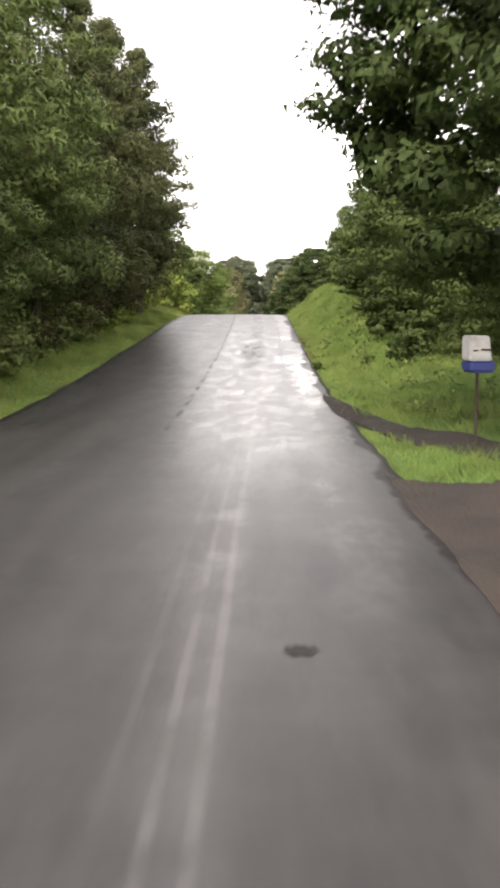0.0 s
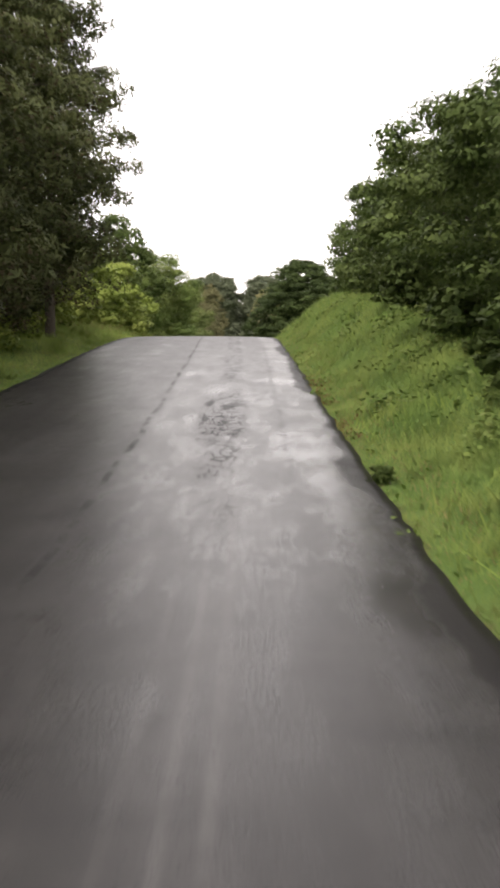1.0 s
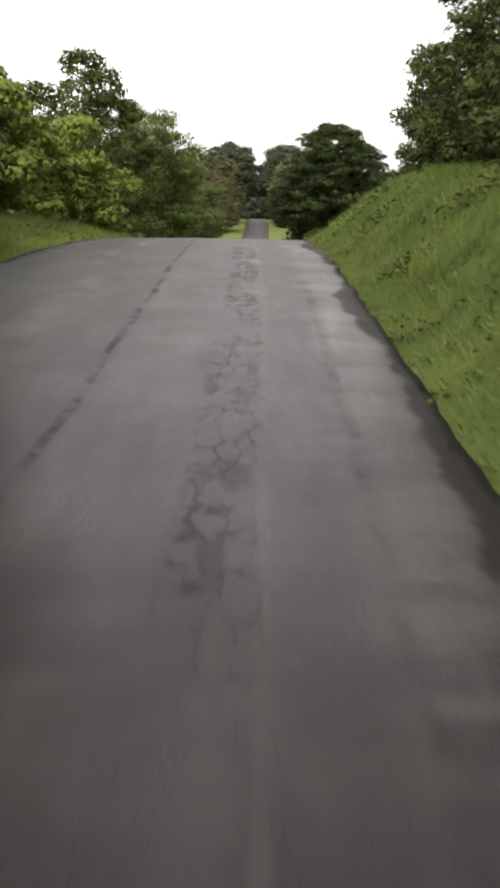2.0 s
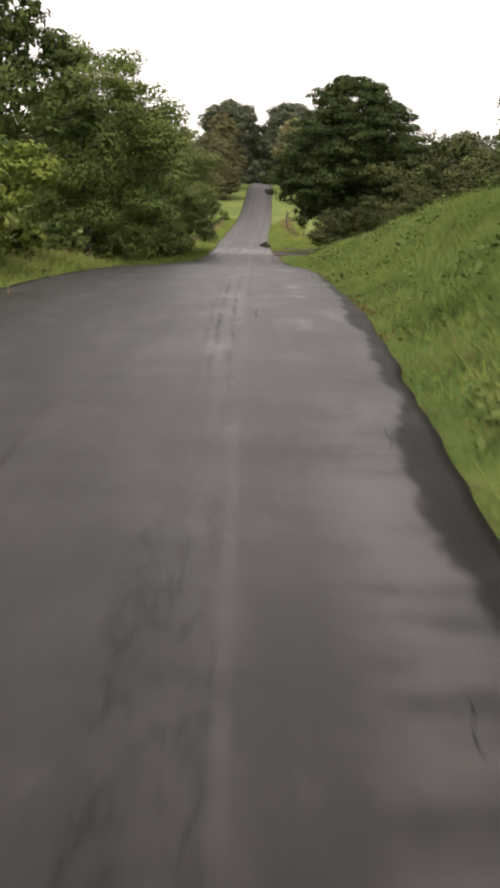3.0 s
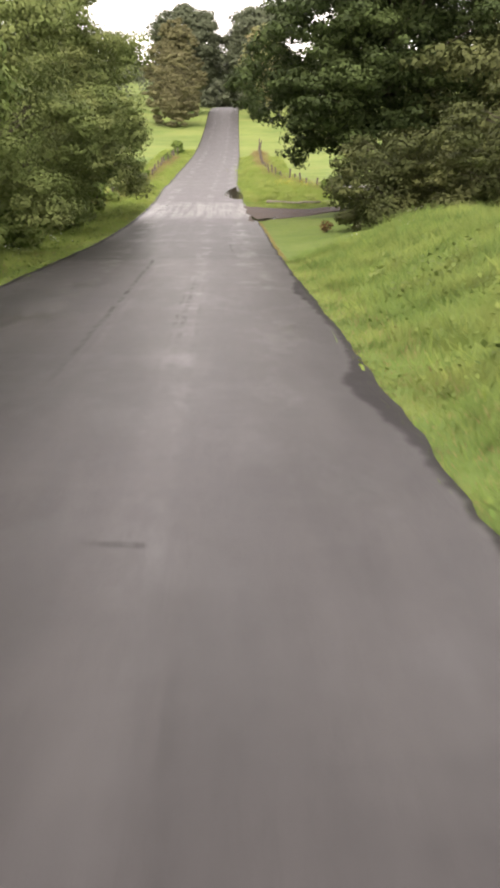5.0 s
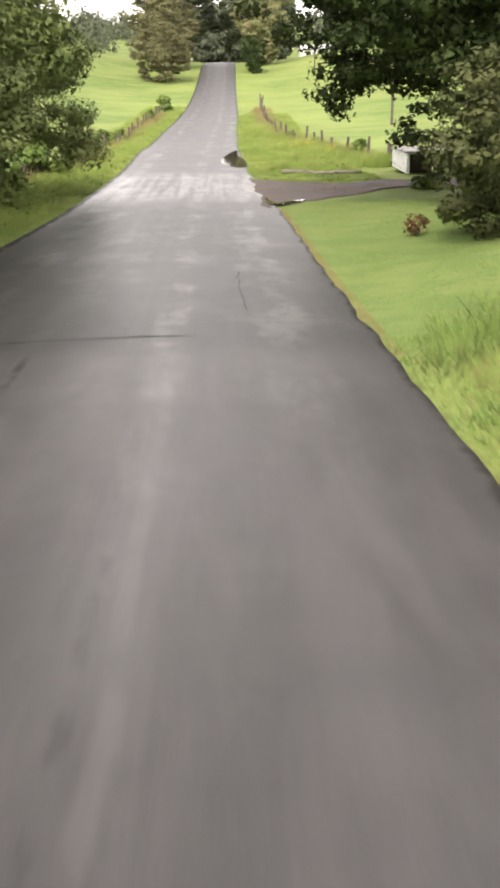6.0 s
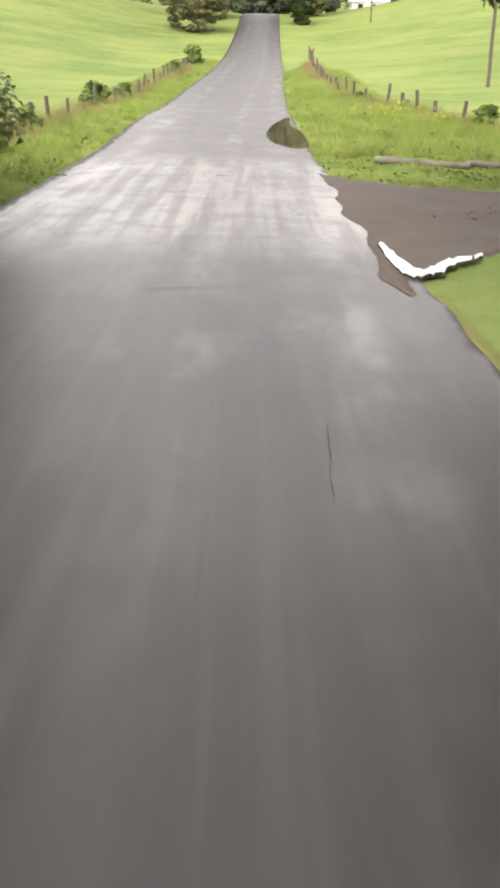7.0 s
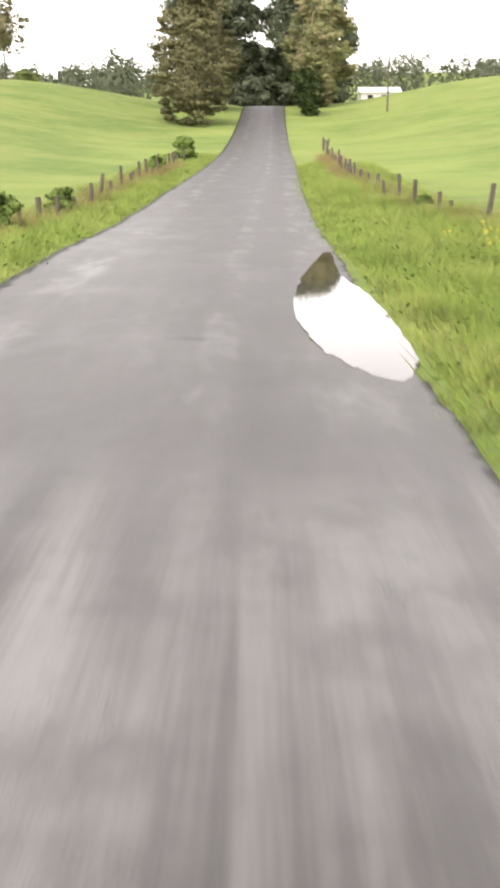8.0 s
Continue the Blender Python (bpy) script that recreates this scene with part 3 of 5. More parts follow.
def sheet(name, x0, x1, near, far, material, lift, label, cat, step=0.25, ragged=0.12, seed=1, mouth=.03):
    """A strip of gravel or soil laid on the ground between two curves y = near(x) and far(x)."""
    g = np.random.default_rng(seed)
    xs = np.arange(x0, x1 + 1e-6, step)
    n, f = near(xs) + g.normal(0, ragged, len(xs)), far(xs) + g.normal(0, ragged, len(xs))
    k = np.linspace(0, 1, 45)
    PX = np.repeat(xs[:, None], 45, 1)
    PY = n[:, None] + (f - n)[:, None] * k[None]
    wave = np.sin(PY * 1.3 + seed) + .55 * np.sin(PY * 2.9 + 2 * seed) + g.normal(0, .22, 45)[None]
    PX = PX + mouth * wave * smooth(.6, 0, PX - x0)
    meet = smooth(0.0, 0.7, PX - edge_r(PY))
    PZ = (1 - meet) * (road_top(np.minimum(PX, edge_r(PY)), PY) + .006) + meet * (height(PX, PY) + lift)
    for k in (0, -1):
        PZ[:, k] = np.where(PX[:, k] > edge_r(PY[:, k]) - .1, np.minimum(PZ[:, k], height(PX[:, k], PY[:, k])) - .04, PZ[:, k])
    return tagged(mesh_ob(name, np.stack([PX, PY, PZ], -1).reshape(-1, 3), grid_faces(len(xs), 45), material, shade=True), label, cat, kind="structure")


def line(*pts):
    a, b = np.array(pts, float).T
    return lambda q: np.interp(q, a, b)


sheet("driveway_1", 1.62, 10.0, line((1.6, 18.4), (1.95, 17.3), (2.5, 14.6), (3.4, 11.9), (4.5, 9.5), (5.5, 8.75), (10, 6.1)),
      line((1.6, 22.6), (1.95, 21.4), (2.5, 17.4), (3.4, 14.0), (4.5, 11.6), (5.5, 9.7), (10, 7.2)), GRAVEL, .045,
      "dark wet asphalt drive curving off the road", "driveway", .12, .13, 3)
sheet("driveway_2", 1.66, 10.0, line((1.6, 3.0), (10, 2.0)), line((1.6, 12.2), (2.0, 11.8), (3.2, 11.2), (4.2, 9.4), (10, 6)), GRAVEL_PULL, .04,
      "brown gravel pull-off beside the road", "driveway", .08, .06, 4)
sheet("driveway_3", 2.7, 26.0, line((2.6, 133.7), (2.8, 133.9), (2.95, 134.4), (3.85, 135.9), (5, 137.6), (8, 139.4), (26, 140.2)),
      line((2.6, 145.6), (2.8, 145.2), (3.1, 144.4), (5, 142.9), (8, 142.7), (26, 143.2)), GRAVEL_FARM, .045, "grey gravel farm drive meeting the road", "driveway", .1, .07, 5, .075)


def pool(name, outline, z, label, seed, fall=0.0):
    """A level puddle: a rounded outline filled with one face, its rim turned down a little."""
    g = np.random.default_rng(seed)
    pts = [Vector((x, y, 0)) for x, y in outline]
    n = len(pts)
    ring = []
    for i in range(n):
        for k in range(8):
            u = k / 8
            a, b, c, d = pts[i - 1], pts[i], pts[(i + 1) % n], pts[(i + 2) % n]
            p = 0.5 * ((2 * b) + (c - a) * u + (2 * a - 5 * b + 4 * c - d) * u * u + (3 * b - a - 3 * c + d) * u ** 3)
            ring.append((p.x + g.normal(0, .012), p.y + g.normal(0, .05)))
    bm = bmesh.new()
    mid_y = sum(p[1] for p in ring) / len(ring)
    top = [bm.verts.new((x, y, z + fall * (y - mid_y))) for x, y in ring]
    cx, cy_ = sum(p[0] for p in ring) / len(ring), sum(p[1] for p in ring) / len(ring)
    low = [bm.verts.new((x + (x - cx) * .02, y + (y - cy_) * .01, z + fall * (y - mid_y) - .04)) for x, y in ring]
    bm.faces.new(top)
    for i in range(len(ring)):
        j = (i + 1) % len(ring)
        bm.faces.new((top[j], top[i], low[i], low[j]))
    bmesh.ops.recalc_face_normals(bm, faces=bm.faces)
    me = bpy.data.meshes.new(name)
    bm.to_mesh(me)
    bm.free()
    me.materials.append(WATER)
    return tagged(new(name, me), label, "puddle", kind="structure")


pool("puddle_1", [(2.62, 160.6), (2.15, 158.6), (1.8, 156.0), (1.74, 154.0), (1.92, 152.4), (2.32, 151.2), (2.66, 151.1), (2.86, 152.3), (2.84, 155.2), (2.6, 157.6)],
     PUDDLE_Z, "still rain puddle along the asphalt edge mirroring the sky", 2)
pool("puddle_2", [(2.86, 136.8), (2.80, 135.6), (2.87, 134.7), (3.12, 134.7), (3.5, 135.28), (3.95, 135.95), (3.5, 135.6), (3.12, 134.95), (2.95, 135.5)],
     float(road_z(135.2)) + .03, "shallow rain puddle at the mouth of the drive", 3, -.034)


# ---- trees ----
def leaf_faces(p, nrm, size, g, long=1.5, hang=0.0, corners=3):
    """Small pointed leaves of three or four corners: arrays of vertices and faces for leaf centres p, facing nrm."""
    n = len(p)
    side = np.cross(nrm, g.normal(size=(n, 3)) - np.array([0, 0, hang]))
    side /= np.linalg.norm(side, axis=1, keepdims=True) + 1e-9
    ahead = np.cross(side, nrm)
    s = (size * g.uniform(.65, 1.3, n))[:, None]
    tip = p + ahead * s * long * .55
    if corners == 4:
        v = np.stack([tip, p + side * s * .5 + nrm * s * .1, p - ahead * s * long * .45, p - side * s * .5 + nrm * s * .1], 1)
    else:
        back = p - ahead * s * long * .4
        v = np.stack([tip, back + side * s * .5, back - side * s * .5], 1)
    return v.reshape(-1, 3), np.arange(n * corners).reshape(n, corners)


def clump_leaves(clumps, count, size, g, droop=0.15, shell=0.45, long=1.5, depth=1.0, hang=0.0, whole=None, rag=.4, corners=3):
    """Leaves in the outer part of many ellipsoid clumps (centre, radii), with soft normals that follow the clumps."""
    c = np.array([k[0] for k in clumps], float)
    r = np.array([k[1] for k in clumps], float)
    area = (r[:, 0] * r[:, 1] + r[:, 1] * r[:, 2] + r[:, 0] * r[:, 2])
    pick = g.choice(len(c), count, p=area / area.sum())
    d = g.normal(size=(count, 3))
    d /= np.linalg.norm(d, axis=1, keepdims=True)
    rad = depth * (1 - shell * g.random(count) ** 1.6 + g.normal(0, .03, count))
    p = c[pick] + d * r[pick] * rad[:, None]
    out = d / r[pick]
    out /= np.linalg.norm(out, axis=1, keepdims=True)
    nrm = out + g.normal(0, rag, (count, 3)) + np.array([0, 0, .4 - droop])
    nrm /= np.linalg.norm(nrm, axis=1, keepdims=True)
    soft = out + g.normal(0, rag * .4, (count, 3)) + np.array([0, 0, .3])
    if whole is not None:
        far_out = (p - whole[0]) / np.array(whole[1])
        soft = soft + (.3 if size < .2 else .7) * far_out / (np.linalg.norm(far_out, axis=1, keepdims=True) + 1e-6)
    soft /= np.linalg.norm(soft, axis=1, keepdims=True)
    v, f = leaf_faces(p, nrm, size, g, long, hang, corners)
    return v, f, np.repeat(soft, corners, 0)


def limb(verts, faces, a, b, r0, r1, sides=7, bend=0.0, g=None, seg=4):
    """Adds a tapered, slightly crooked limb from a to b."""
    a, b = np.array(a, float), np.array(b, float)
    d = b - a
    u = np.cross(d, [0.3, 0.9, 0.2])
    u /= np.linalg.norm(u) + 1e-9
    w = np.cross(d, u)
    w /= np.linalg.norm(w) + 1e-9
    base = len(verts)
    for i in range(seg + 1):
        t = i / seg
        off = (g.normal(0, bend, 3) if g is not None and 0 < i < seg else 0)
        c = a + d * t + off
        r = r0 + (r1 - r0) * t
        for k in range(sides):
            an = 2 * math.pi * k / sides
            verts.append(c + (u * math.cos(an) + w * math.sin(an)) * r)
    for i in range(seg):
        for k in range(sides):
            p, q = base + i * sides + k, base + i * sides + (k + 1) % sides
            faces.append((p, q, q + sides, p + sides))


def broad_crown(g, w, h0, h1, n, lump, flat=1.0, taper=.18, bulge=2.4):
    """Clumps of a broad-leaved crown, half-width w, from height h0 to h1: some lobes on the limbs' ends, each of many small sprays, round a dim core."""
    out = []
    mid_, half = (h0 + h1) / 2, (h1 - h0) / 2
    lobes = max(7, int(n / 6))
    per = max(6, int(2.6 * n / lobes))
    turn = g.uniform(0, 2 * math.pi)
    for i in range(lobes):
        zz = -.88 + 1.8 * (i + g.uniform(0, 1)) / lobes
        wide = max(.05, 1 - abs(zz) ** bulge) ** .5 * (1 - taper * max(0, zz))
        an = turn + i * 2.4 + g.normal(0, .35)
        big = w * g.uniform(.26, .44)
        r = max(0, w * wide - big * .7) * g.uniform(.6, 1.04)
        c = np.array([math.cos(an) * r, math.sin(an) * r, mid_ + zz * (half - big * .45)])
        away = np.array([math.cos(an), math.sin(an), .35 + .5 * max(0, zz)])
        for k in range(per):
            d = g.normal(size=3) + away * .55
            d /= np.linalg.norm(d) + 1e-9
            s = lump * g.uniform(.32, .7)
            q = c + d * big * np.array([1, 1, .78]) * g.uniform(.75, 1.1)
            out.append((tuple(q), (s * g.uniform(.9, 1.5), s * g.uniform(.9, 1.5), s * flat * g.uniform(.5, .8))))
    out.append(((0, 0, mid_), (w * .64, w * .64, half * .64)))
    out.append(((0, 0, mid_ + half * .42), (w * .45, w * .45, half * .36)))
    out.append(((0, 0, mid_ - half * .3), (w * .5, w * .5, half * .4)))
    return out


def conifer_crown(g, w, h0, h1):
    """Upswept boughs all round the stem, each a chain of sprays that thins towards its tip."""
    out = []
    z = h0
    while z < h1:
        t = (z - h0) / (h1 - h0)
        reach = w * (1 - t) ** .6 * (.62 + .38 * min(1, t * 4))
        for k in range(int(4 + 2 * (1 - t))):
            an = g.uniform(0, 2 * math.pi)
            tip = reach * g.uniform(.68, 1.08)
            rise = g.uniform(-.12, .22)
            for u in (.4, .62, .82, .98):
                s = (.86 - .5 * u) * (1.1 - .45 * t) * g.uniform(.85, 1.3)
                out.append(((math.cos(an) * tip * u + g.normal(0, .12), math.sin(an) * tip * u + g.normal(0, .12), z + rise * tip * u + g.normal(0, .16)),
                            (s, s, s * g.uniform(.55, .9))))
        out.append(((0, 0, z), (reach * .4, reach * .4, .6)))
        z += .62
    return out


def tree_data(kind, seed, w, h0, h1, count, size, clumps=60, lump=1.0, trunk_r=.18, long=1.5, flat=1.0, taper=.18, bulge=2.4, hang=0.0, core=1.5, fill=.27, corners=3):
    """Meshes (trunk, outer leaves, inner leaves) of one tree standing at the origin."""
    g = np.random.default_rng(seed)
    cl = conifer_crown(g, w, h0, h1) if kind == "conifer" else broad_crown(g, w, h0, h1, clumps, lump, flat, taper, bulge)
    whole = None if kind == "conifer" else ((0, 0, (h0 + h1) / 2 - .15 * (h1 - h0)), (w, w, (h1 - h0) / 2))
    outer = clump_leaves(cl, int(count * .85), size * .82, g, .5 if kind == "conifer" else .15, .42, long, 1.0, hang, whole, corners=corners)
    low = []
    for i in range(30 if kind == "conifer" else 0):
        an, r = g.uniform(0, 2 * math.pi), w * g.uniform(.1, .62)
        low.append(((math.cos(an) * r, math.sin(an) * r, g.uniform(max(.5, h0 - 1.8), h0 + .9)), (.75, .75, .38)))
    inner = clump_leaves(cl + low, int(count * fill * .6), size * core * .9, g, .2, .3, 1.3, .74, 0.0, whole, corners=corners)
    tv, tf = [], []
    top = h1 * (.93 if kind == "conifer" else .72)
    limb(tv, tf, (0, 0, -.4), (g.normal(0, .1), g.normal(0, .1), top), trunk_r, trunk_r * .25, 9, .05, g, 7)
    for i in range(16 if kind != "conifer" else 10):
        c = np.array(cl[int(g.integers(len(cl)))][0])
        z0 = max(h0 * .7, min(c[2] - .3 * np.hypot(c[0], c[1]) - .2, top * .9))
        limb(tv, tf, (0, 0, z0), c * np.array([.85, .85, 1]), trunk_r * .38, trunk_r * .07, 5, .08, g, 4)
    return (np.array(tv), np.array(tf)), outer, inner


def tree(name, kind, x, y, leaf, label, category, seed, w, h0, h1, count, size, group="", sink=0.0, inside=None, **kw):
    (tv, tf), (v, f, n), (iv, jf, jn) = tree_data(kind, seed, w, h0, h1, count, size, **kw)
    e = thing(name, x, y, label, category, group, sink=sink)
    mesh_ob("trunk", tv, tf, BARK, e, shade=True)
    if inside:
        mesh_ob("twig_mass", iv, jf, inside, e, normals=jn)
    else:
        v, f, n = np.concatenate([v, iv]), np.concatenate([f, jf + len(v)]), np.concatenate([n, jn])
    mesh_ob("crown", v, f, leaf, e, normals=n)
    return e


def again(ob, x, y, rz, s=1.0, label="", sink=0.0):
    m = pose(x, y, float(height(x, y)) - sink, 0, 0, rz)
    c = copy_thing(ob, m)
    c.scale = (s, s, s)
    if label:
        tagged(c, label)
    return c


# evergreens in a row behind the verge
CED = dict(long=3.2, hang=.4, core=1.0, fill=.45)
con_a = tree("cedar_tree", "conifer", -7.5, 21.0, LEAF_CEDAR, "tall dense green evergreen with drooping boughs beside the verge", "tree", 11, 4.3, 1.9, 13.4, 66000, .078, "roadside evergreens", inside=TWIG, **CED)
for x, y, rz, s in ((-7.3, 26.5, 140, 1.0), (-6.9, 32.0, 70, 1.0), (-8.2, 15.0, 300, 1.05)):
    again(con_a, x, y, rz, s)
con_b = tree("cedar_tree", "conifer", -6.6, 38.0, LEAF_CEDAR_DARK, "tall dense dark evergreen with brown inner twigs beside the verge", "tree", 12, 4.0, 1.3, 13.0, 64000, .078, "roadside evergreens", inside=TWIG, **CED)
again(con_b, -6.2, 44.0, 20, 1.0)

ys_ = tree("verge_shrub", "broad", -6.1, 43.5, LEAF_YELLOW, "low straggling yellow-green shrub before the evergreens", "shrub", 47, 1.0, -.1, 1.25, 2800, .1, "evergreen undergrowth", clumps=26, lump=.36, trunk_r=.03)
for x, y, rz, sc in ((-6.3, 47.5, 20, 1.2), (-6.6, 51.5, 80, 1.35), (-6.9, 55, 130, 1.4), (-5.9, 39.5, 260, .8)):
    again(ys_, x, y, rz, sc)
us_ = tree("verge_shrub", "broad", -6.2, 24.0, LEAF_OLIVE, "low straggling dark shrub under the evergreens", "shrub", 48, 1.1, -.1, 1.3, 2600, .1, "evergreen undergrowth", clumps=34, lump=.32, trunk_r=.03)
for x, y, rz, sc in ((-6.5, 20.5, 40, .8), (-6.4, 27.5, 90, .9), (-6.2, 31, 150, .8), (-6.2, 35, 200, 1.0), (-8.6, 19, 70, 1.5), (-8.4, 23, 120, 1.6), (-8.2, 27, 30, 1.5), (-7.9, 31, 260, 1.6), (-7.6, 35, 310, 1.5), (-7.4, 39, 10, 1.6), (-9.8, 25, 200, 1.7), (-9.6, 30, 170, 1.7)):
    again(us_, x, y, rz, sc)

tree("cedar_tree", "conifer", -5.6, 50.0, LEAF_CEDAR_DARK, "tall dark evergreen with bare lower stem above yellow-green bushes", "tree", 13, 3.9, 2.7, 12.8, 60000, .078, "roadside evergreens", inside=TWIG, **CED)

# near maple whose branches hang over the road
tree("maple_tree", "broad", 6.2, 13.7, LEAF_MAPLE, "large dark maple with branches hanging over the road", "tree", 21, 5.4, 1.15, 12.2, 130000, .09, corners=3, clumps=290, lump=1.0, flat=.95, trunk_r=.26, long=1.5, hang=1.6, core=1.8, fill=1.05, taper=.1, bulge=3.0)

# thicket on the bank
hd_a = tree("thicket_tree", "broad", 6.7, 31.0, LEAF_HEDGE, "dense dark shrubby tree on the grass bank", "tree", 31, 3.0, -1.1, 6.0, 52000, .084, "bank thicket", clumps=85, lump=.9, trunk_r=.14)
hd_b = tree("thicket_tree", "broad", 6.8, 36.5, LEAF_HEDGE, "dense dark shrubby tree on the grass bank", "tree", 32, 3.1, -1.2, 6.2, 52000, .084, "bank thicket", clumps=85, lump=.9, trunk_r=.14)
for i, (x, y, rz, s) in enumerate(((6.8, 42, 40, .95), (7.0, 25.5, 120, .76))):
    again(hd_a if i % 2 else hd_b, x, y, rz, s)

hd_c = tree("thicket_tree", "broad", 7.0, 47.5, LEAF_HEDGE, "dense dark shrubby tree on the grass bank", "tree", 34, 2.9, -1.1, 6.3, 24000, .115, "bank thicket", clumps=75, lump=.85, trunk_r=.14)
for x, y, rz, s in ((7.1, 53, 250, .92), (7.2, 58.5, 310, .87), (7.3, 63.5, 90, .88), (7.5, 68.5, 30, .8), (7.9, 73.5, 200, .7), (8.4, 79, 260, .6)):
    again(hd_c, x, y, rz, s)

fs = tree("bank_shrub", "broad", 4.7, 28.0, LEAF_HEDGE, "low ragged shrub at the foot of the thicket", "shrub", 33, .8, -.15, 1.15, 2000, .11, "bank shrubs", clumps=20, lump=.36, trunk_r=.03)
for x, y, rz, s in ((4.5, 31, 40, 1.1), (4.9, 33.5, 80, .9), (4.6, 36, 130, 1.0), (5.0, 39, 180, .8), (4.7, 42.5, 210, 1.1), (5.1, 46, 250, .9), (4.9, 50, 290, 1.0), (5.2, 54.5, 330, .8), (5.2, 59, 20, .9), (5.5, 64, 60, .8), (4.3, 25.5, 100, .8), (5.8, 70, 150, .7)):
    again(fs, x, y, rz, s)

for x, y, rz, s in ((1.98, 28.9, 20, .2), (3.3, 27.2, 90, .24)):
    again(fs, x, y, rz, s, "small dark weed tuft beside the asphalt")

# broad trees and bushes on the far side of the crest
yb = tree("roadside_bush", "broad", -7.4, 58.5, LEAF_YELLOW, "loose yellow-green bush beside the verge", "bush", 41, 2.2, -.2, 4.4, 13000, .15, "verge bushes", clumps=55, lump=.7, trunk_r=.07)
for x, y, rz, s in ((-7.6, 48.5, 160, .8), (-7.2, 53.5, 300, .9), (-7.2, 63.5, 90, 1.0), (-6.9, 69, 190, .95), (-6.5, 74.5, 20, 1.0), (-6.3, 80, 250, .85)):
    again(yb, x, y, rz, s)
tree("open_tree", "broad", -7.6, 86, LEAF_HEDGE, "dark open-crowned tree with a ragged top", "tree", 42, 3.1, 2.0, 9.3, 13000, .16, clumps=60, lump=.85, trunk_r=.16)
gt = tree("roadside_tree", "broad", -5.9, 94.0, LEAF_GREEN, "full green broad-leaved tree with a low crown", "tree", 43, 3.9, .7, 8.4, 76000, .096, "roadside trees", clumps=80, lump=1.15, trunk_r=.2)
gt2 = tree("roadside_tree", "broad", -6.4, 104, LEAF_GREEN, "full green broad-leaved tree with a low crown", "tree", 44, 3.3, -.1, 8.1, 40000, .12, "roadside trees", clumps=70, lump=1.0, trunk_r=.17)
for x, y, rz, s in ((-6.1, 111, 100, 1.0),):
    again(gt2, x, y, rz, s)
ot = tree("roadside_tree", "broad", -5.7, 118.5, LEAF_OLIVE, "olive green tree with a low ragged crown", "tree", 45, 3.3, -.2, 8.0, 72000, .076, "roadside trees", clumps=70, lump=1.0, trunk_r=.17)
for x, y, rz, s in ((-5.6, 126, 200, 1.05), (-5.5, 132.5, 290, 1.25), (-5.6, 138.5, 30, 1.2)):
    again(ot, x, y, rz, s)
us = tree("verge_shrub", "broad", -6.0, 88.5, LEAF_GREEN, "low leafy shrub under the roadside trees", "shrub", 46, .95, -.1, 1.7, 2600, .13, "verge shrubs", clumps=25, lump=.4, trunk_r=.03)
for x, y, rz, s in ((-5.9, 97, 40, 1.1), (-5.7, 101, 90, 1.2), (-5.6, 106.5, 140, 1.0), (-5.5, 109, 190, 1.1), (-5.4, 115, 10, 1.0), (-5.2, 120.5, 60, 1.2), (-5.2, 124, 200, .9), (-5.1, 129.5, 300, 1.1), (-5.0, 135, 30, 1.0)):
    again(us, x, y, rz, s)

# the big tree by the drive and the bushes on the end of the bank
tree("maple_tree", "broad", 9.2, 136.5, LEAF_MAPLE, "large dark spreading maple beside the farm drive", "tree", 51, 6.9, 1.2, 14.1, 110000, .125, core=1.5, fill=1.0, clumps=330, lump=1.3, flat=.9, trunk_r=.34, taper=.42, bulge=1.8)
bs = tree("bank_bush", "broad", 7.3, 124.2, LEAF_BUSH, "rounded olive green bush at the end of the bank", "bush", 53, 2.6, -.7, 3.3, 24000, .085, "bank bushes", clumps=50, lump=.7, trunk_r=.08)
for x, y, rz, s in ((10.6, 123.5, 100, 1.3), (13.4, 121, 220, 1.6), (16.5, 121, 30, 1.9), (20.5, 124, 150, 2.0), (10.4, 131.5, 40, 1.1), (9.8, 117.5, 70, 1.0), (14.5, 129, 190, 2.4), (19.5, 131, 280, 2.7)):
    again(bs, x, y, rz, s)

# trees round the top of the far rise
tree("olive_tree", "broad", -5.0, 257, LEAF_RUST, "rounded olive-brown tree beside the fence", "tree", 61, 4.9, -.9, 11.2, 42000, .17, clumps=120, lump=.9, trunk_r=.18, taper=.35, bulge=2.1)
tree("olive_tree", "broad", -5.4, 274, LEAF_RUST, "tall olive-brown tree near the top of the rise", "tree", 62, 5.8, .5, 16.0, 38000, .22, clumps=120, lump=1.1, trunk_r=.24, taper=.5, bulge=2.0)
tf_ = tree("tall_tree", "broad", -4.2, 300, LEAF_HILL_HAZED, "tall dark round-topped tree at the top of the rise", "tree", 163, 6.9, 2.4, 19.0, 30000, .34, "hilltop trees", clumps=190, lump=2.5, trunk_r=.4, fill=.7, taper=.05, bulge=2.6)
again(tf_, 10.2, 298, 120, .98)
tb_ = tree("tall_tree", "broad", -3.0, 352, LEAF_HILL_HAZED, "tall dark tree in the wood behind the rise", "tree", 64, 4.8, 2.1, 13.7, 7000, .5, "hilltop trees", clumps=80, lump=1.5, trunk_r=.3, fill=.6, taper=.05, bulge=2.6)
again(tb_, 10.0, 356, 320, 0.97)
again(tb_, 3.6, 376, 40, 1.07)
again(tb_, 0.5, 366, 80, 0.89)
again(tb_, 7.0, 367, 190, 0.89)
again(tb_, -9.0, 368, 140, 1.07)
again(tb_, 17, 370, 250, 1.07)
hb = tree("hilltop_bush", "broad", 0.0, 322, LEAF_HILL_HAZED, "dark bush under the hilltop trees", "bush", 67, 3.0, -.4, 5.0, 3000, .5, "hilltop bushes", clumps=30, lump=1.1, trunk_r=.1)
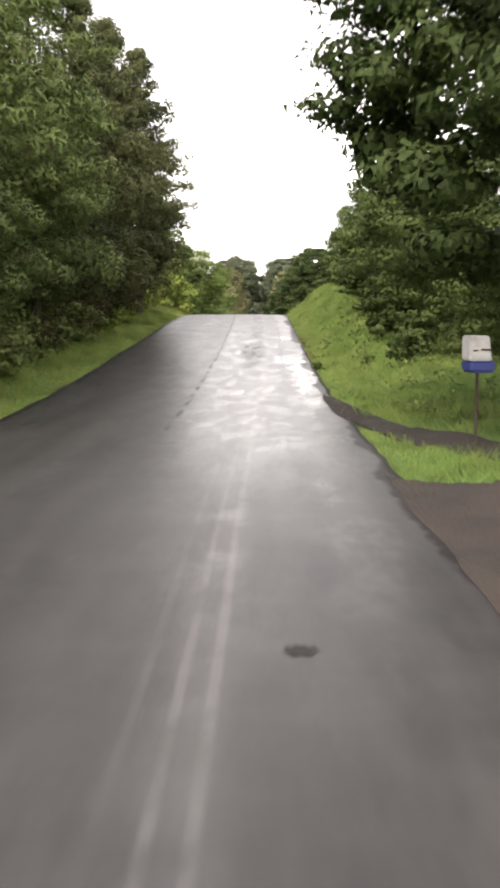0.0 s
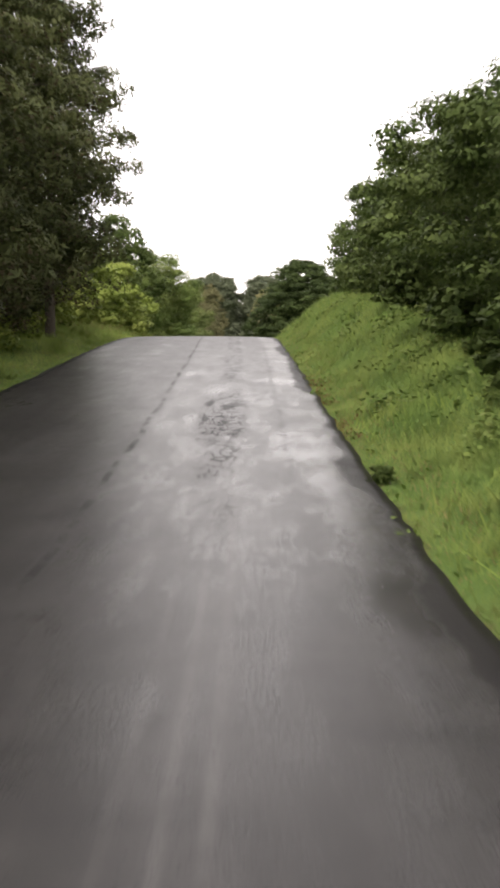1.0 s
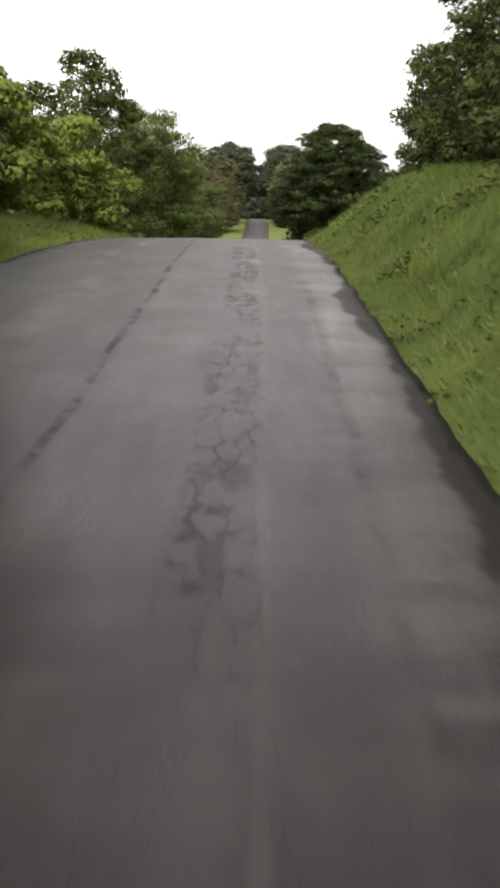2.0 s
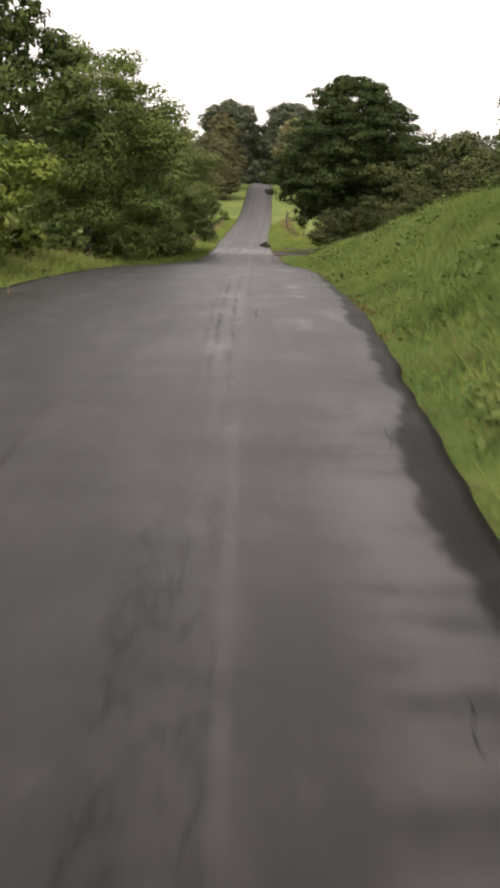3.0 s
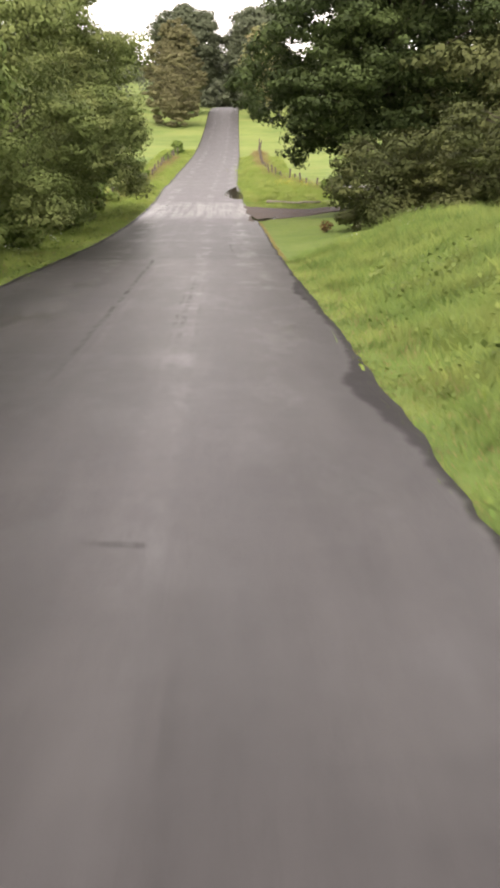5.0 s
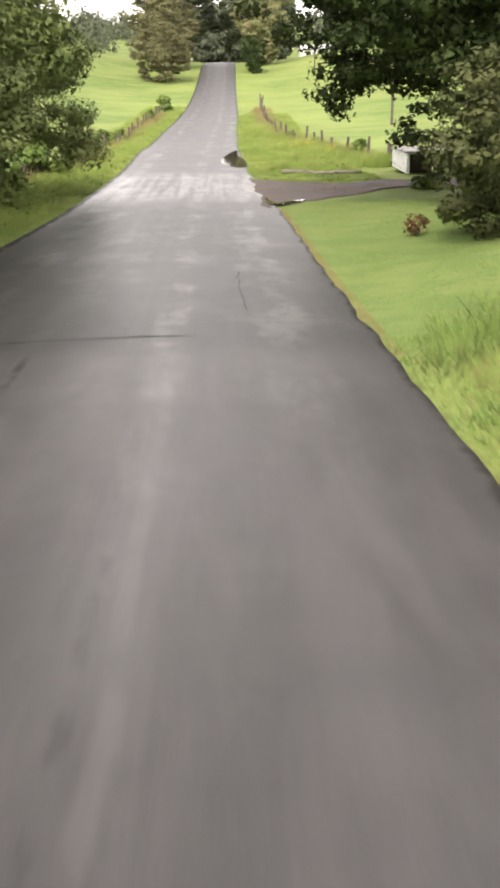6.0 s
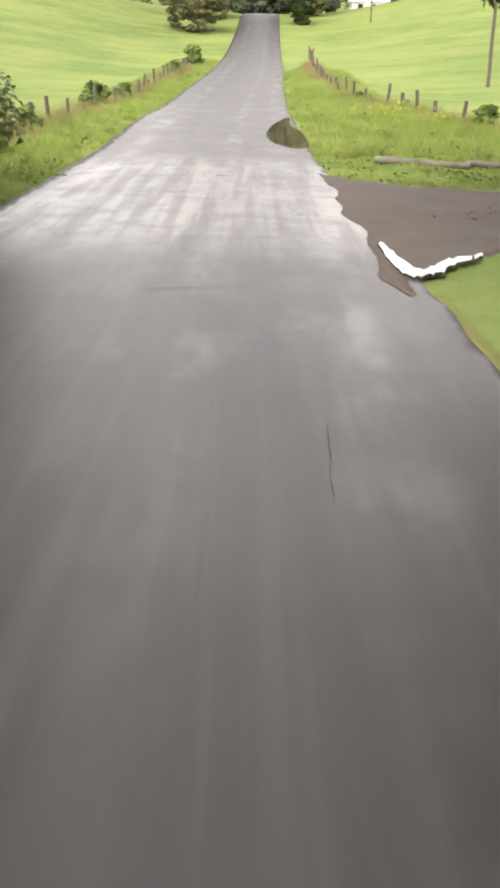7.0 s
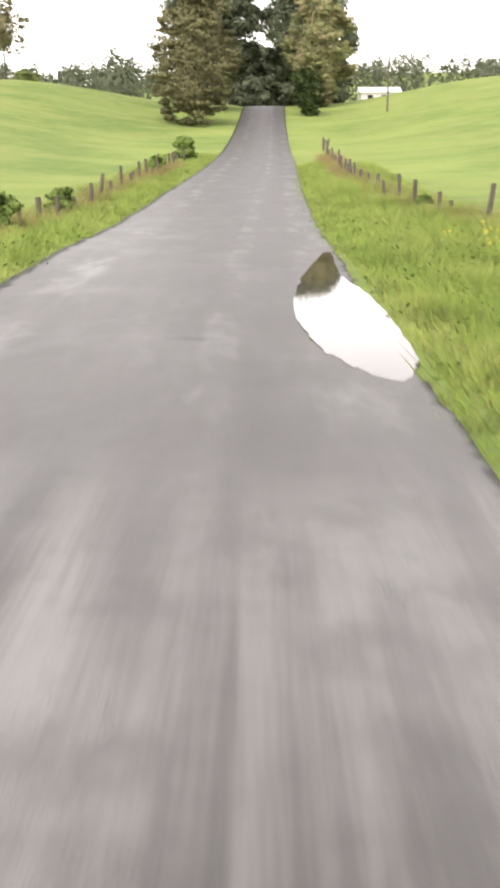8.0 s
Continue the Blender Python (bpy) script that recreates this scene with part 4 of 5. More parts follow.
for x, y, rz, s in ((8.5, 324, 60, .9), (-6, 312, 120, 1.0), (4.2, 358, 200, 1.4), (.5, 362, 90, 1.3), (8, 363, 300, 1.3), (15, 315, 10, 1.1)):
    again(hb, x, y, rz, s)
tree("ash_tree", "broad", 10.4, 281, LEAF_ASH, "pale green tree with a pinkish cast beside the road", "tree", 65, 5.2, -.4, 15.4, 40000, .19, clumps=120, lump=1.05, trunk_r=.22, taper=.45, bulge=2.0)
tree("young_tree", "broad", 8.0, 268, LEAF_MAPLE, "small dark bushy tree on the verge", "tree", 66, 2.3, -.4, 5.9, 12000, .17, clumps=70, lump=.65, trunk_r=.09)
lb = tree("fence_shrub", "broad", -4.9, 166, LEAF_WEED, "leafy bright green shrub growing by the fence", "shrub", 68, .62, -.1, 1.35, 2600, .12, "fence shrubs", clumps=22, lump=.3, trunk_r=.03)
for x, y, rz, s in ((-4.6, 173, 70, .8), (-5.4, 155, 140, .7), (-5.9, 148.5, 40, 1.75), (-3.9, 197, 10, .8), (-3.3, 212, 200, 1.3), (6.3, 172, 20, .5), (7.0, 163, 100, .5), (8.4, 155.5, 30, .7), (9.0, 148, 60, .6)):
    again(lb, x, y, rz, s)


bt = tree("open_tree", "broad", -31, 280, LEAF_RUST, "thin open-crowned tree at the field's edge", "tree", 69, 3.2, 2.2, 10.0, 3200, .3, clumps=26, lump=.7, trunk_r=.14)
ob_ = tree("field_bush", "broad", -40, 300, LEAF_OLIVE, "olive-brown bush at the edge of the pasture", "bush", 70, 2.6, -.3, 3.6, 4500, .28, "field bushes", clumps=30, lump=.8, trunk_r=.08)
for x, y, rz, s in ((-34, 306, 50, .8), (-47, 302, 120, 1.2), (-52, 310, 10, 1.3)):
    again(ob_, x, y, rz, s)
tree("drive_shrub", "broad", 8.15, 138.8, LEAF_HEDGE, "dark rounded shrub beside the farm drive", "shrub", 72, .5, -.2, .42, 3000, .09, clumps=25, lump=.3, trunk_r=.03)
tree("rusty_shrub", "broad", 5.25, 126.2, LEAF_RED, "small rust-red withered shrub on the lawn", "shrub", 73, .24, .0, .45, 260, .06, clumps=12, lump=.16, trunk_r=.02)


# far woods: one mesh of many leaves along the distant hills, haze in their colour
def far_woods():
    g = np.random.default_rng(71)
    cl = []
    for i in range(900):
        side = -1 if i % 2 else 1
        x = side * g.uniform(12, 420)
        y = 330 + g.uniform(0, 420) + 60 * (abs(x) < 25)
        if abs(x) < 130 and y < 380 + g.uniform(0, 40):
            continue
        s = g.uniform(3.5, 6.5) * (.7 if x > 0 else .85)
        z = float(height(x, y))
        cl.append(((x, y, z + s * .9), (s, s, s * 1.2)))
        cl.append(((x + g.normal(0, 2), y, z + s * 1.9), (s * .6, s * .6, s * .6)))
    v, f, n = clump_leaves(cl, 100000, .6, g, .1, .15, rag=.15)
    v2, f2, n2 = clump_leaves(cl, 40000, 1.1, g, .1, .4, 1.5, .78)
    v, f, n = np.concatenate([v, v2]), np.concatenate([f, f2 + len(v)]), np.concatenate([n, n2])
    tagged(mesh_ob("far_woods", v, f, LEAF_FAR_HAZED, normals=n), "woods along the distant hills, with haze in their leaf colour", "woods", kind="stuff")


far_woods()


# ---- fences, poles, buildings ----
def post_mesh(h, r, seed):
    g = np.random.default_rng(seed)
    tv, tf = [], []
    limb(tv, tf, (0, 0, -.3), (g.normal(0, .02), g.normal(0, .02), h), r, r * .9, 8, .006, g, 4)
    n = len(tv)
    bm = bmesh.new()
    vs = [bm.verts.new(p) for p in tv]
    for q in tf:
        bm.faces.new([vs[i] for i in q])
    bm.faces.new(vs[n - 8:])
    me = bpy.data.meshes.new("post")
    bm.to_mesh(me)
    bm.free()
    me.materials.append(WOOD_GREY)
    return me


POSTS = [post_mesh(.9 + .07 * i, .055 + .008 * (i % 3), 80 + i) for i in range(5)]


def fence(points, spacing, label, seed):
    """Wire stock fence: leaning posts along a line of places, and three strands of wire."""
    g = np.random.default_rng(seed)
    e = thing("fence", points[0][0], points[0][1], label, "fence")
    inv = e.matrix_world.inverted()
    pts = np.array(points, float)
    seg = np.hypot(*np.diff(pts, axis=0).T)
    s = np.concatenate([[0], np.cumsum(seg)])
    tops = []
    for k, q in enumerate(np.arange(0, s[-1], spacing)):
        q = q + g.normal(0, spacing * .09)
        x, y = np.interp(q, s, pts[:, 0]) + g.normal(0, .06), np.interp(q, s, pts[:, 1])
        z = float(height(x, y))
        p = new("post", POSTS[int(g.integers(5))])
        p.parent = e
        p.matrix_basis = inv @ pose(x, y, z, g.normal(0, 3), g.normal(0, 4), g.uniform(0, 360))
        k2 = 1.0 if k else 1.15
        p.scale = (k2 * 1.1, k2 * 1.1, k2 * g.uniform(.72, 1.0))
        tops.append((x, y, z))
    for hh in (.3, .55, .8):
        tv, tf = [], []
        for a, b in zip(tops[:-1], tops[1:]):
            limb(tv, tf, (a[0], a[1], a[2] + hh), (b[0], b[1], b[2] + hh), .004, .004, 4, .012, g, 3)
        w = mesh_ob("wire", np.array(tv) - np.array(e.location), tf, WIRE, e)
    return e


fence([(9.2, 152), (7.4, 159), (6.6, 166), (5.95, 175), (5.7, 184), (5.9, 195), (6.5, 212), (7.2, 228)], 2.3, "weathered wooden post and wire fence along the pasture", 91)
fence([(9.2, 152), (14, 150.6), (22, 150.2), (34, 151)], 2.6, "weathered wooden post and wire fence behind the shed", 92)
fence([(-6.2, 143), (-5.4, 152), (-4.9, 160), (-4.6, 168), (-4.3, 178), (-4.0, 190), (-3.6, 205), (-3.2, 216)], 2.4, "weathered wooden post and wire fence along the verge", 93)


def utility_pole(x, y, h, seed):
    g = np.random.default_rng(seed)
    e = thing("utility_pole", x, y, "plain grey wooden utility pole standing in the pasture", "pole", "utility poles")
    tv, tf = [], []
    limb(tv, tf, (0, 0, -.5), (.02, .03, h), .11, .08, 10, .01, g, 6)
    mesh_ob("pole_shaft", tv, tf, WOOD_GREY, e, shade=True)
    bm = bmesh.new()
    bmesh.ops.create_cone(bm, cap_ends=True, segments=10, radius1=.09, radius2=.04, depth=.08, matrix=Matrix.Translation((.02, .03, h + .04)))
    part("pole_cap", bm, WIRE, e)
    return e


utility_pole(17.0, 262, 7.8, 1)
utility_pole(15.1, 184.8, 8.6, 2)


def box(bm, x0, y0, z0, x1, y1, z1):
    m = Matrix.Translation(((x0 + x1) / 2, (y0 + y1) / 2, (z0 + z1) / 2)) @ Matrix.Diagonal((x1 - x0, y1 - y0, z1 - z0, 1))
    return bmesh.ops.create_cube(bm, size=1, matrix=m)["verts"]


def soft_box(x0, y0, z0, x1, y1, z1, r=.01):
    bm = bmesh.new()
    box(bm, x0, y0, z0, x1, y1, z1)
    bmesh.ops.bevel(bm, geom=bm.edges[:], offset=r, segments=2, affect="EDGES")
    return bm


def low_shed():
    e = thing("low_shed", 8.6, 144.6, "low white-boarded animal shed with dark open fronts", "shed")
    W, Dp, H = 3.1, 4.4, 1.1
    for i in range(5):
        z = .02 + i * .21
        part("side_board", soft_box(-.02 - .006 * (i % 2), 0, z, .03, Dp, z + .19), WHITE, e)
    part("back_wall", soft_box(.03, Dp - .06, 0, W, Dp, H), WHITE, e)
    part("end_wall", soft_box(W - .05, .0, 0, W, Dp - .06, H), WHITE, e)
    for x in (.03, 1.5, W - .13):
        part("front_post", soft_box(x, -.02, 0, x + .1, .08, H), WHITE, e)
    # added dark panels stand in for the shade inside the open fronts
    for i in range(2):
        part("inner_panel", soft_box(.13 + i * 1.45, .5, .0, 1.45 + i * 1.45, .56, H - .05), DARK, e)
    part("front_beam", soft_box(.0, -.03, H - .08, W, .1, H + .02), WHITE, e)
    bm = bmesh.new()
    vs = box(bm, -.12, -.2, H + .03, W + .12, Dp + .15, H + .08)
    for v in vs:
        v.co.z += (v.co.y + .2) * -.03
    part("roof", bm, ROOF, e, "pale sheet roof")
    e.scale = (.7, .7, .7)
    return e


low_shed()


def farmhouse():
    e = thing("farm_building", 23.2, 318, "long low white farm building behind the pasture", "building", sink=1.0)
    W, Dp, H = 6.6, 5.0, 1.9
    for n, q in (("front_wall", (-W / 2, 0, -1, W / 2, .2, H)), ("back_wall", (-W / 2, Dp - .2, -1, W / 2, Dp, H)),
                 ("end_wall", (-W / 2, .2, -1, -W / 2 + .2, Dp - .2, H)), ("end_wall", (W / 2 - .2, .2, -1, W / 2, Dp - .2, H))):
        part(n, soft_box(*q), WHITE, e)
    bm = bmesh.new()
    pr = [bm.verts.new(p) for p in ((-W / 2 - .3, -.3, H), (-W / 2 - .3, Dp / 2, H + .9), (-W / 2 - .3, Dp + .3, H), (W / 2 + .3, -.3, H), (W / 2 + .3, Dp / 2, H + .9), (W / 2 + .3, Dp + .3, H))]
    for q in ((0, 1, 2), (5, 4, 3), (0, 3, 4, 1), (1, 4, 5, 2), (2, 5, 3, 0)):
        bm.faces.new([pr[i] for i in q])
    part("roof", bm, WHITE, e)
    for x in (-2.2, .1, 1.9):
        w = part("window", soft_box(x, -.03, .7, x + .9, .05, 1.5), DARK, e)
        part("sill", soft_box(x - .06, -.09, .64, x + .96, .02, .7), WHITE, w)
    return e


farmhouse()


def mailbox():
    e = thing("newspaper_box", 3.1, 13.4, "white and blue newspaper box on a thin dark post", "mailbox", z=float(height(3.1, 13.4)), rz=4)
    top = 1.84 - e.location.z
    tv, tf = [], []
    limb(tv, tf, (0, 0, -.3), (0, 0, top - .48), .022, .022, 8, .0, None, 2)
    mesh_ob("post", tv, tf, DARK, e)
    bm = bmesh.new()
    box(bm, -.16, -.22, top - .5, .19, .22, top - .33)
    bmesh.ops.bevel(bm, geom=bm.edges[:], offset=.035, segments=3, affect="EDGES")
    part("tray", bm, BLUE, e, "dark blue plastic lower shell")
    bm = bmesh.new()
    vs = box(bm, -.165, -.21, top - .34, .14, .21, top)
    for v in vs:
        if v.co.z > top - .1:
            v.co.x = v.co.x * .86 - .02
    bmesh.ops.bevel(bm, geom=bm.edges[:], offset=.02, segments=2, affect="EDGES")
    body = part("box", bm, OFFWHITE, e, "dirty white box body")
    # thin dark bars added for the lines of writing on the front
    part("slot", soft_box(-.02, -.225, top - .2, .13, -.2, top - .175, .004), DARK, body, "dark bar of writing on the box front")
    part("slot", soft_box(-.13, -.225, top - .21, -.06, -.2, top - .19, .004), DARK, body, "dark bar of writing on the box front")
    return e


mailbox()


def fallen_log(x0, y0, x1, y1, r, seed):
    g = np.random.default_rng(seed)
    z0, z1 = float(height(x0, y0)), float(height(x1, y1))
    tv, tf = [], []
    limb(tv, tf, (0, 0, 0), (x1 - x0, y1 - y0, z1 - z0), r, r * .7, 9, .03, g, 8)
    e = mesh_ob("fallen_log", tv, tf, WOOD_PALE, shade=True)
    e.location = (x0, y0, z0 + r * .95)
    return tagged(e, "weathered grey log lying in the grass by the drive", "log", "logs")


fallen_log(4.12, 147.6, 6.1, 146.7, .1, 1)
fallen_log(6.0, 146.95, 7.1, 146.2, .09, 2)

# ---- cracks and joints in the asphalt ----


def crack(pts, width, seed, label, name="road_crack", step=.11, mat=None, sway=.012):
    """A thin ragged strip of tar and open crack lying in the asphalt."""
    g = np.random.default_rng(seed)
    p = np.array(pts, float)
    s = np.concatenate([[0], np.cumsum(np.hypot(*np.diff(p, axis=0).T))])
    q = np.arange(0, s[-1], step)
    x, y = np.interp(q, s, p[:, 0]), np.interp(q, s, p[:, 1])
    tx, ty = np.gradient(x), np.gradient(y)
    ln = np.hypot(tx, ty)
    wob = np.cumsum(g.normal(0, sway, len(q)))
    wob -= np.linspace(wob[0], wob[-1], len(q))
    cx, cy_ = x - ty / ln * wob, y + tx / ln * wob
    wd = width * g.uniform(.35, 1.5, len(q)) / 2
    wd[0] = wd[-1] = .002
    ax, ay, bx, by = cx - ty / ln * wd, cy_ + tx / ln * wd, cx + ty / ln * wd, cy_ - tx / ln * wd
    v = np.stack([np.stack([ax, ay, road_top(ax, ay) + .005], 1), np.stack([bx, by, road_top(bx, by) + .005], 1)], 1).reshape(-1, 3)
    i = np.arange(len(q) - 1) * 2
    return tagged(mesh_ob(name, v, np.stack([i, i + 1, i + 3, i + 2], 1), mat or TAR), label, "crack", "road cracks", kind="structure")


for k, (pts, w) in enumerate((([(-2.9, 116.95), (-.9, 116.77), (.43, 117.0), (1.1, 117.0)], .05), ([(.1, 133.78), (1.0, 133.9)], .018), ([(.25, 152.7), (.95, 152.68)], .03),
                              ([(1.68, 130.0), (1.62, 128.8)], .008))):
    crack(pts, w, 80 + k, "dark sunken joint in the asphalt", "road_joint", step=.09, mat=JOINT, sway=.006)
crack([(1.65, 122.4), (1.65, 120.6), (1.62, 118.5)], .011, 3, "long winding crack in the lane")
crack([(.84, 67.6), (.82, 67.2), (.84, 66.5)], .012, 4, "short winding crack in the lane", step=.06, sway=.006)
for k, (x0, y0, x1, y1, w) in enumerate(((.12, 69.12, .56, 69.14, .02), (.2, 68.1, .5, 68.12, .014), (.3, 76.4, .75, 76.5, .014), (.35, 84.6, .7, 84.7, .014), (.3, 94.1, .75, 94.0, .02))):
    crack([(x0, y0), ((x0 + x1) / 2 + .01, (y0 + y1) / 2), (x1, y1)], w, 60 + k, "short dark crack across the wheel track", step=.06, sway=.006)
crack([(float(edge_r(y)) - .24, y) for y in np.arange(75, 94, 1.0)], .014, 5, "dark crack close to the asphalt edge", sway=.009)


def crazed_patch(x0, x1, y0, y1, n, seed, label):
    """Broken asphalt: a web of short cracks in one ragged patch."""
    g = np.random.default_rng(seed)
    V, Fc = [], []
    for k in range(n):
        x, y = g.uniform(x0, x1), g.uniform(y0, y1)
        an = g.choice([0, math.pi / 2, math.pi / 2, math.pi / 2]) + g.normal(0, .16)
        ln, w = g.uniform(.08, .25) * (3 if abs(math.sin(an)) > .7 else 1), g.uniform(.004, .009)
        m = int(ln / .08) + 2
        q = np.linspace(0, ln, m)
        wob = np.cumsum(g.normal(0, .015, m))
        px, py = x + math.cos(an) * q - math.sin(an) * wob, y + math.sin(an) * q + math.cos(an) * wob
        wd = w * g.uniform(.3, 1.2, m) / 2
        wd[0] = wd[-1] = .002
        for sgn in (1, -1):
            ax, ay = px - math.sin(an) * wd * sgn, py + math.cos(an) * wd * sgn
            V.append(np.stack([ax, ay, road_top(ax, ay) + .004 + .0012 * (k % 5)], 1))
        b = sum(len(v) for v in V[:-2])
        i = np.arange(m - 1)
        Fc.append(np.stack([b + i, b + m + i, b + m + i + 1, b + i + 1], 1))
    return tagged(mesh_ob("crazed_asphalt", np.concatenate(V), np.concatenate(Fc), TAR), label, "crack", "road cracks", kind="structure")


crazed_patch(-.25, .35, 30.5, 35.6, 30, 11, "broken dark crazed asphalt round a pothole")
crazed_patch(1.55, 2.05, 26, 60, 10, 15, "crumbling crazed asphalt edge")


def pothole(x, y, rx, ry, seed):
    """A shallow ragged hole: a dark dished sheet of bare stone lying in the asphalt."""
    g = np.random.default_rng(seed)
    bm = bmesh.new()
    rings = []
    rag = g.uniform(.62, 1.2, 20)
    for k, (f, dz) in enumerate(((1.0, .006), (.9, .004), (.6, .003), (.25, .003))):
        rings.append([bm.verts.new((x + rx * f * rag[i] * math.cos(i * math.pi / 10), y + ry * f * rag[i] * math.sin(i * math.pi / 10),
                                    float(road_top(x + rx * f * rag[i] * math.cos(i * math.pi / 10), y + ry * f * rag[i] * math.sin(i * math.pi / 10))) + dz)) for i in range(20)])
    for a, b in zip(rings[:-1], rings[1:]):
        for i in range(20):
            bm.faces.new((a[i], a[(i + 1) % 20], b[(i + 1) % 20], b[i]))
    bm.faces.new(rings[-1])
    me = bpy.data.meshes.new("pothole")
    bm.to_mesh(me)
    bm.free()
    me.materials.append(TAR)
    return tagged(new("pothole", me), "shallow dark pothole in the worn asphalt", "pothole", "potholes", kind="structure")


pothole(.30, 5.6, .1, .09, 4)


# ---- grass ----
def blades(count, where, h, w, material, name, label, seed, lean=.6):
    """Grass as one mesh of thin bent blades; where(g, n) gives places x, y and a height factor."""
    g = np.random.default_rng(seed)
    x, y, k = where(g, count)
    z = height(x, y)
    n = len(x)
    an = g.uniform(0, 2 * math.pi, n)
    hh = h * k * g.uniform(.5, 1.3, n)
    ww = w * g.uniform(.6, 1.3, n)
    lx, ly = g.normal(0, lean, n) * hh, g.normal(0, lean, n) * hh
    c, s = np.cos(an) * ww / 2, np.sin(an) * ww / 2
    v = np.empty((n, 3, 3))
    v[:, 0] = np.stack([x - c, y - s, z - .02], 1)
    v[:, 1] = np.stack([x + c, y + s, z - .02], 1)
    v[:, 2] = np.stack([x + lx, y + ly, z + hh], 1)
    def mound(px, py):
        return np.sin(px * 2.3 + py * .9 + 1) * np.sin(py * 1.7 - px * .8) + .6 * np.sin(px * 4.1 - py * 2.2) * np.sin(py * 3.3 + px)
    tilt = .22 * np.minimum(1, h / .2)
    up = np.stack([g.normal(0, .22, n) - tilt * (mound(x + .1, y) - mound(x - .1, y)) / .2, g.normal(-.2, .22, n) - tilt * (mound(x, y + .1) - mound(x, y - .1)) / .2, np.ones(n)], 1)
    across = np.cross(v[:, 1] - v[:, 0], v[:, 2] - v[:, 0])
    flip = np.where((across[:, 0] * -.3 * np.sign(x) - across[:, 1] + across[:, 2] * .25 > 0)[:, None], np.array([[0, 1, 2]]), np.array([[0, 2, 1]]))
    faces = np.arange(n)[:, None] * 3 + flip
    return tagged(mesh_ob(name, v.reshape(-1, 3), faces, material, normals=np.repeat(up / np.linalg.norm(up, axis=1, keepdims=True), 3, 0)), label, "grass", kind="stuff")


def weeds(count, where, size, material, name, label, seed):
    """Low broad-leaved weeds: one mesh of small leaves in tufts close to the ground."""
    g = np.random.default_rng(seed)
    x, y, k = where(g, count // 14)
    x, y, k = (np.repeat(a, 14) for a in (x, y, k))
    n = len(x)
    x, y = x + g.normal(0, .13, n), y + g.normal(0, .16, n)
    p = np.stack([x, y, height(x, y) + g.uniform(.02, .3, n) * k], 1)
    nrm = g.normal(0, .5, (n, 3)) + np.array([0, 0, 1.0])
    nrm /= np.linalg.norm(nrm, axis=1, keepdims=True)
    v, f = leaf_faces(p, nrm, size, g, 1.6, corners=4)
    return tagged(mesh_ob(name, v, f, material), label, "weeds", kind="stuff")


def off_drive(x, y):
    a = (y > 2) & (y < np.interp(x, [1.6, 3.4, 4.5, 10], [12.0, 11.0, 9.4, 6]))
    b = (y > np.interp(x, [1.6, 1.95, 2.5, 3.4, 4.5, 10], [18.4, 17.3, 14.6, 11.9, 9, 5.5])) & (y < np.interp(x, [1.6, 1.95, 2.5, 3.4, 4.5, 5.5, 10], [23.2, 22.0, 18.0, 14.5, 12.0, 10.1, 7.5]))
    c = (y > np.interp(x, [2.8, 2.95, 3.85, 5, 8, 26], [134, 134.4, 135.9, 137.6, 139.4, 140.2])) & (y < np.interp(x, [2.8, 3.1, 5, 8, 26], [145.2, 144.4, 142.9, 142.7, 143.2]))
    pud = (x < 2.95) & (y > 150.5) & (y < 161)
    return ~((x > 0) & (a | b | c | pud))


def verge(side, y0, y1, reach, bias=1.4):
    def where(g, n):
        y = g.uniform(y0, y1, n)
        d = -.07 + reach * g.random(n) ** bias
        x = edge_r(y) + d if side > 0 else edge_l(y) - d
        tuft = .55 + .6 * (np.sin(x * 3.1 + y * 1.3) * np.sin(y * 2.3 - x * 1.1) * .5 + .5) * smooth(.1, 1.2, d)
        ok = off_drive(x, y)
        tuft = tuft * np.where((side > 0) & (y > 142) & (y < 148.6) & (x > 2.8) & (x < 8.5), .3, 1)
        return x[ok], y[ok], tuft[ok] * (.45 + .55 * smooth(.0, .7, d))[ok]
    return where


blades(140000, verge(1, 2, 117, 4.6, 1.2), .22, .022, BANK_BLADE, "bank_grass", "long lush green grass on the roadside bank", 101)
blades(70000, verge(1, 114, 136, 7, 1.1), .05, .016, LAWN_BLADE, "lawn_grass", "short mown lawn beside the drive", 102)
blades(75000, verge(1, 143, 205, 4.8, 1.1), .3, .03, BLADE, "verge_grass", "bright green rough grass between the road and fence", 103)
blades(90000, verge(-1, 8, 140, 3.8), .17, .026, BLADE, "verge_grass", "bright green verge grass under the trees", 104)
blades(65000, verge(-1, 140, 220, 4.4), .28, .03, BLADE, "verge_grass", "bright green rough verge grass along the fence", 105)
blades(13000, verge(1, 20, 116, .9, 1.3), .12, .02, STRAW, "dry_grass", "dry yellow grass along the asphalt edge", 106)
blades(9000, verge(1, 116, 134, .26, 1.0), .09, .02, STRAW, "dry_grass", "pale cut grass along the lawn's asphalt edge", 131)


def tufts(side, y0, y1, reach, n, spread=.13):
    """Places gathered in n separate tufts on a verge."""
    spread_out = verge(side, y0, y1, reach, .85)

    def where(g, count):
        cx, cy_, k = spread_out(g, n)
        inner = np.where(side > 0, cx - edge_r(cy_), edge_l(cy_) - cx) > .5
        cx, cy_ = cx[inner], cy_[inner]
        i = g.integers(len(cx), size=count)
        big = g.uniform(.6, 1.5, len(cx))[i]
        return cx[i] + g.normal(0, spread, count) * big, cy_[i] + g.normal(0, spread * 1.3, count) * big, big
    return where


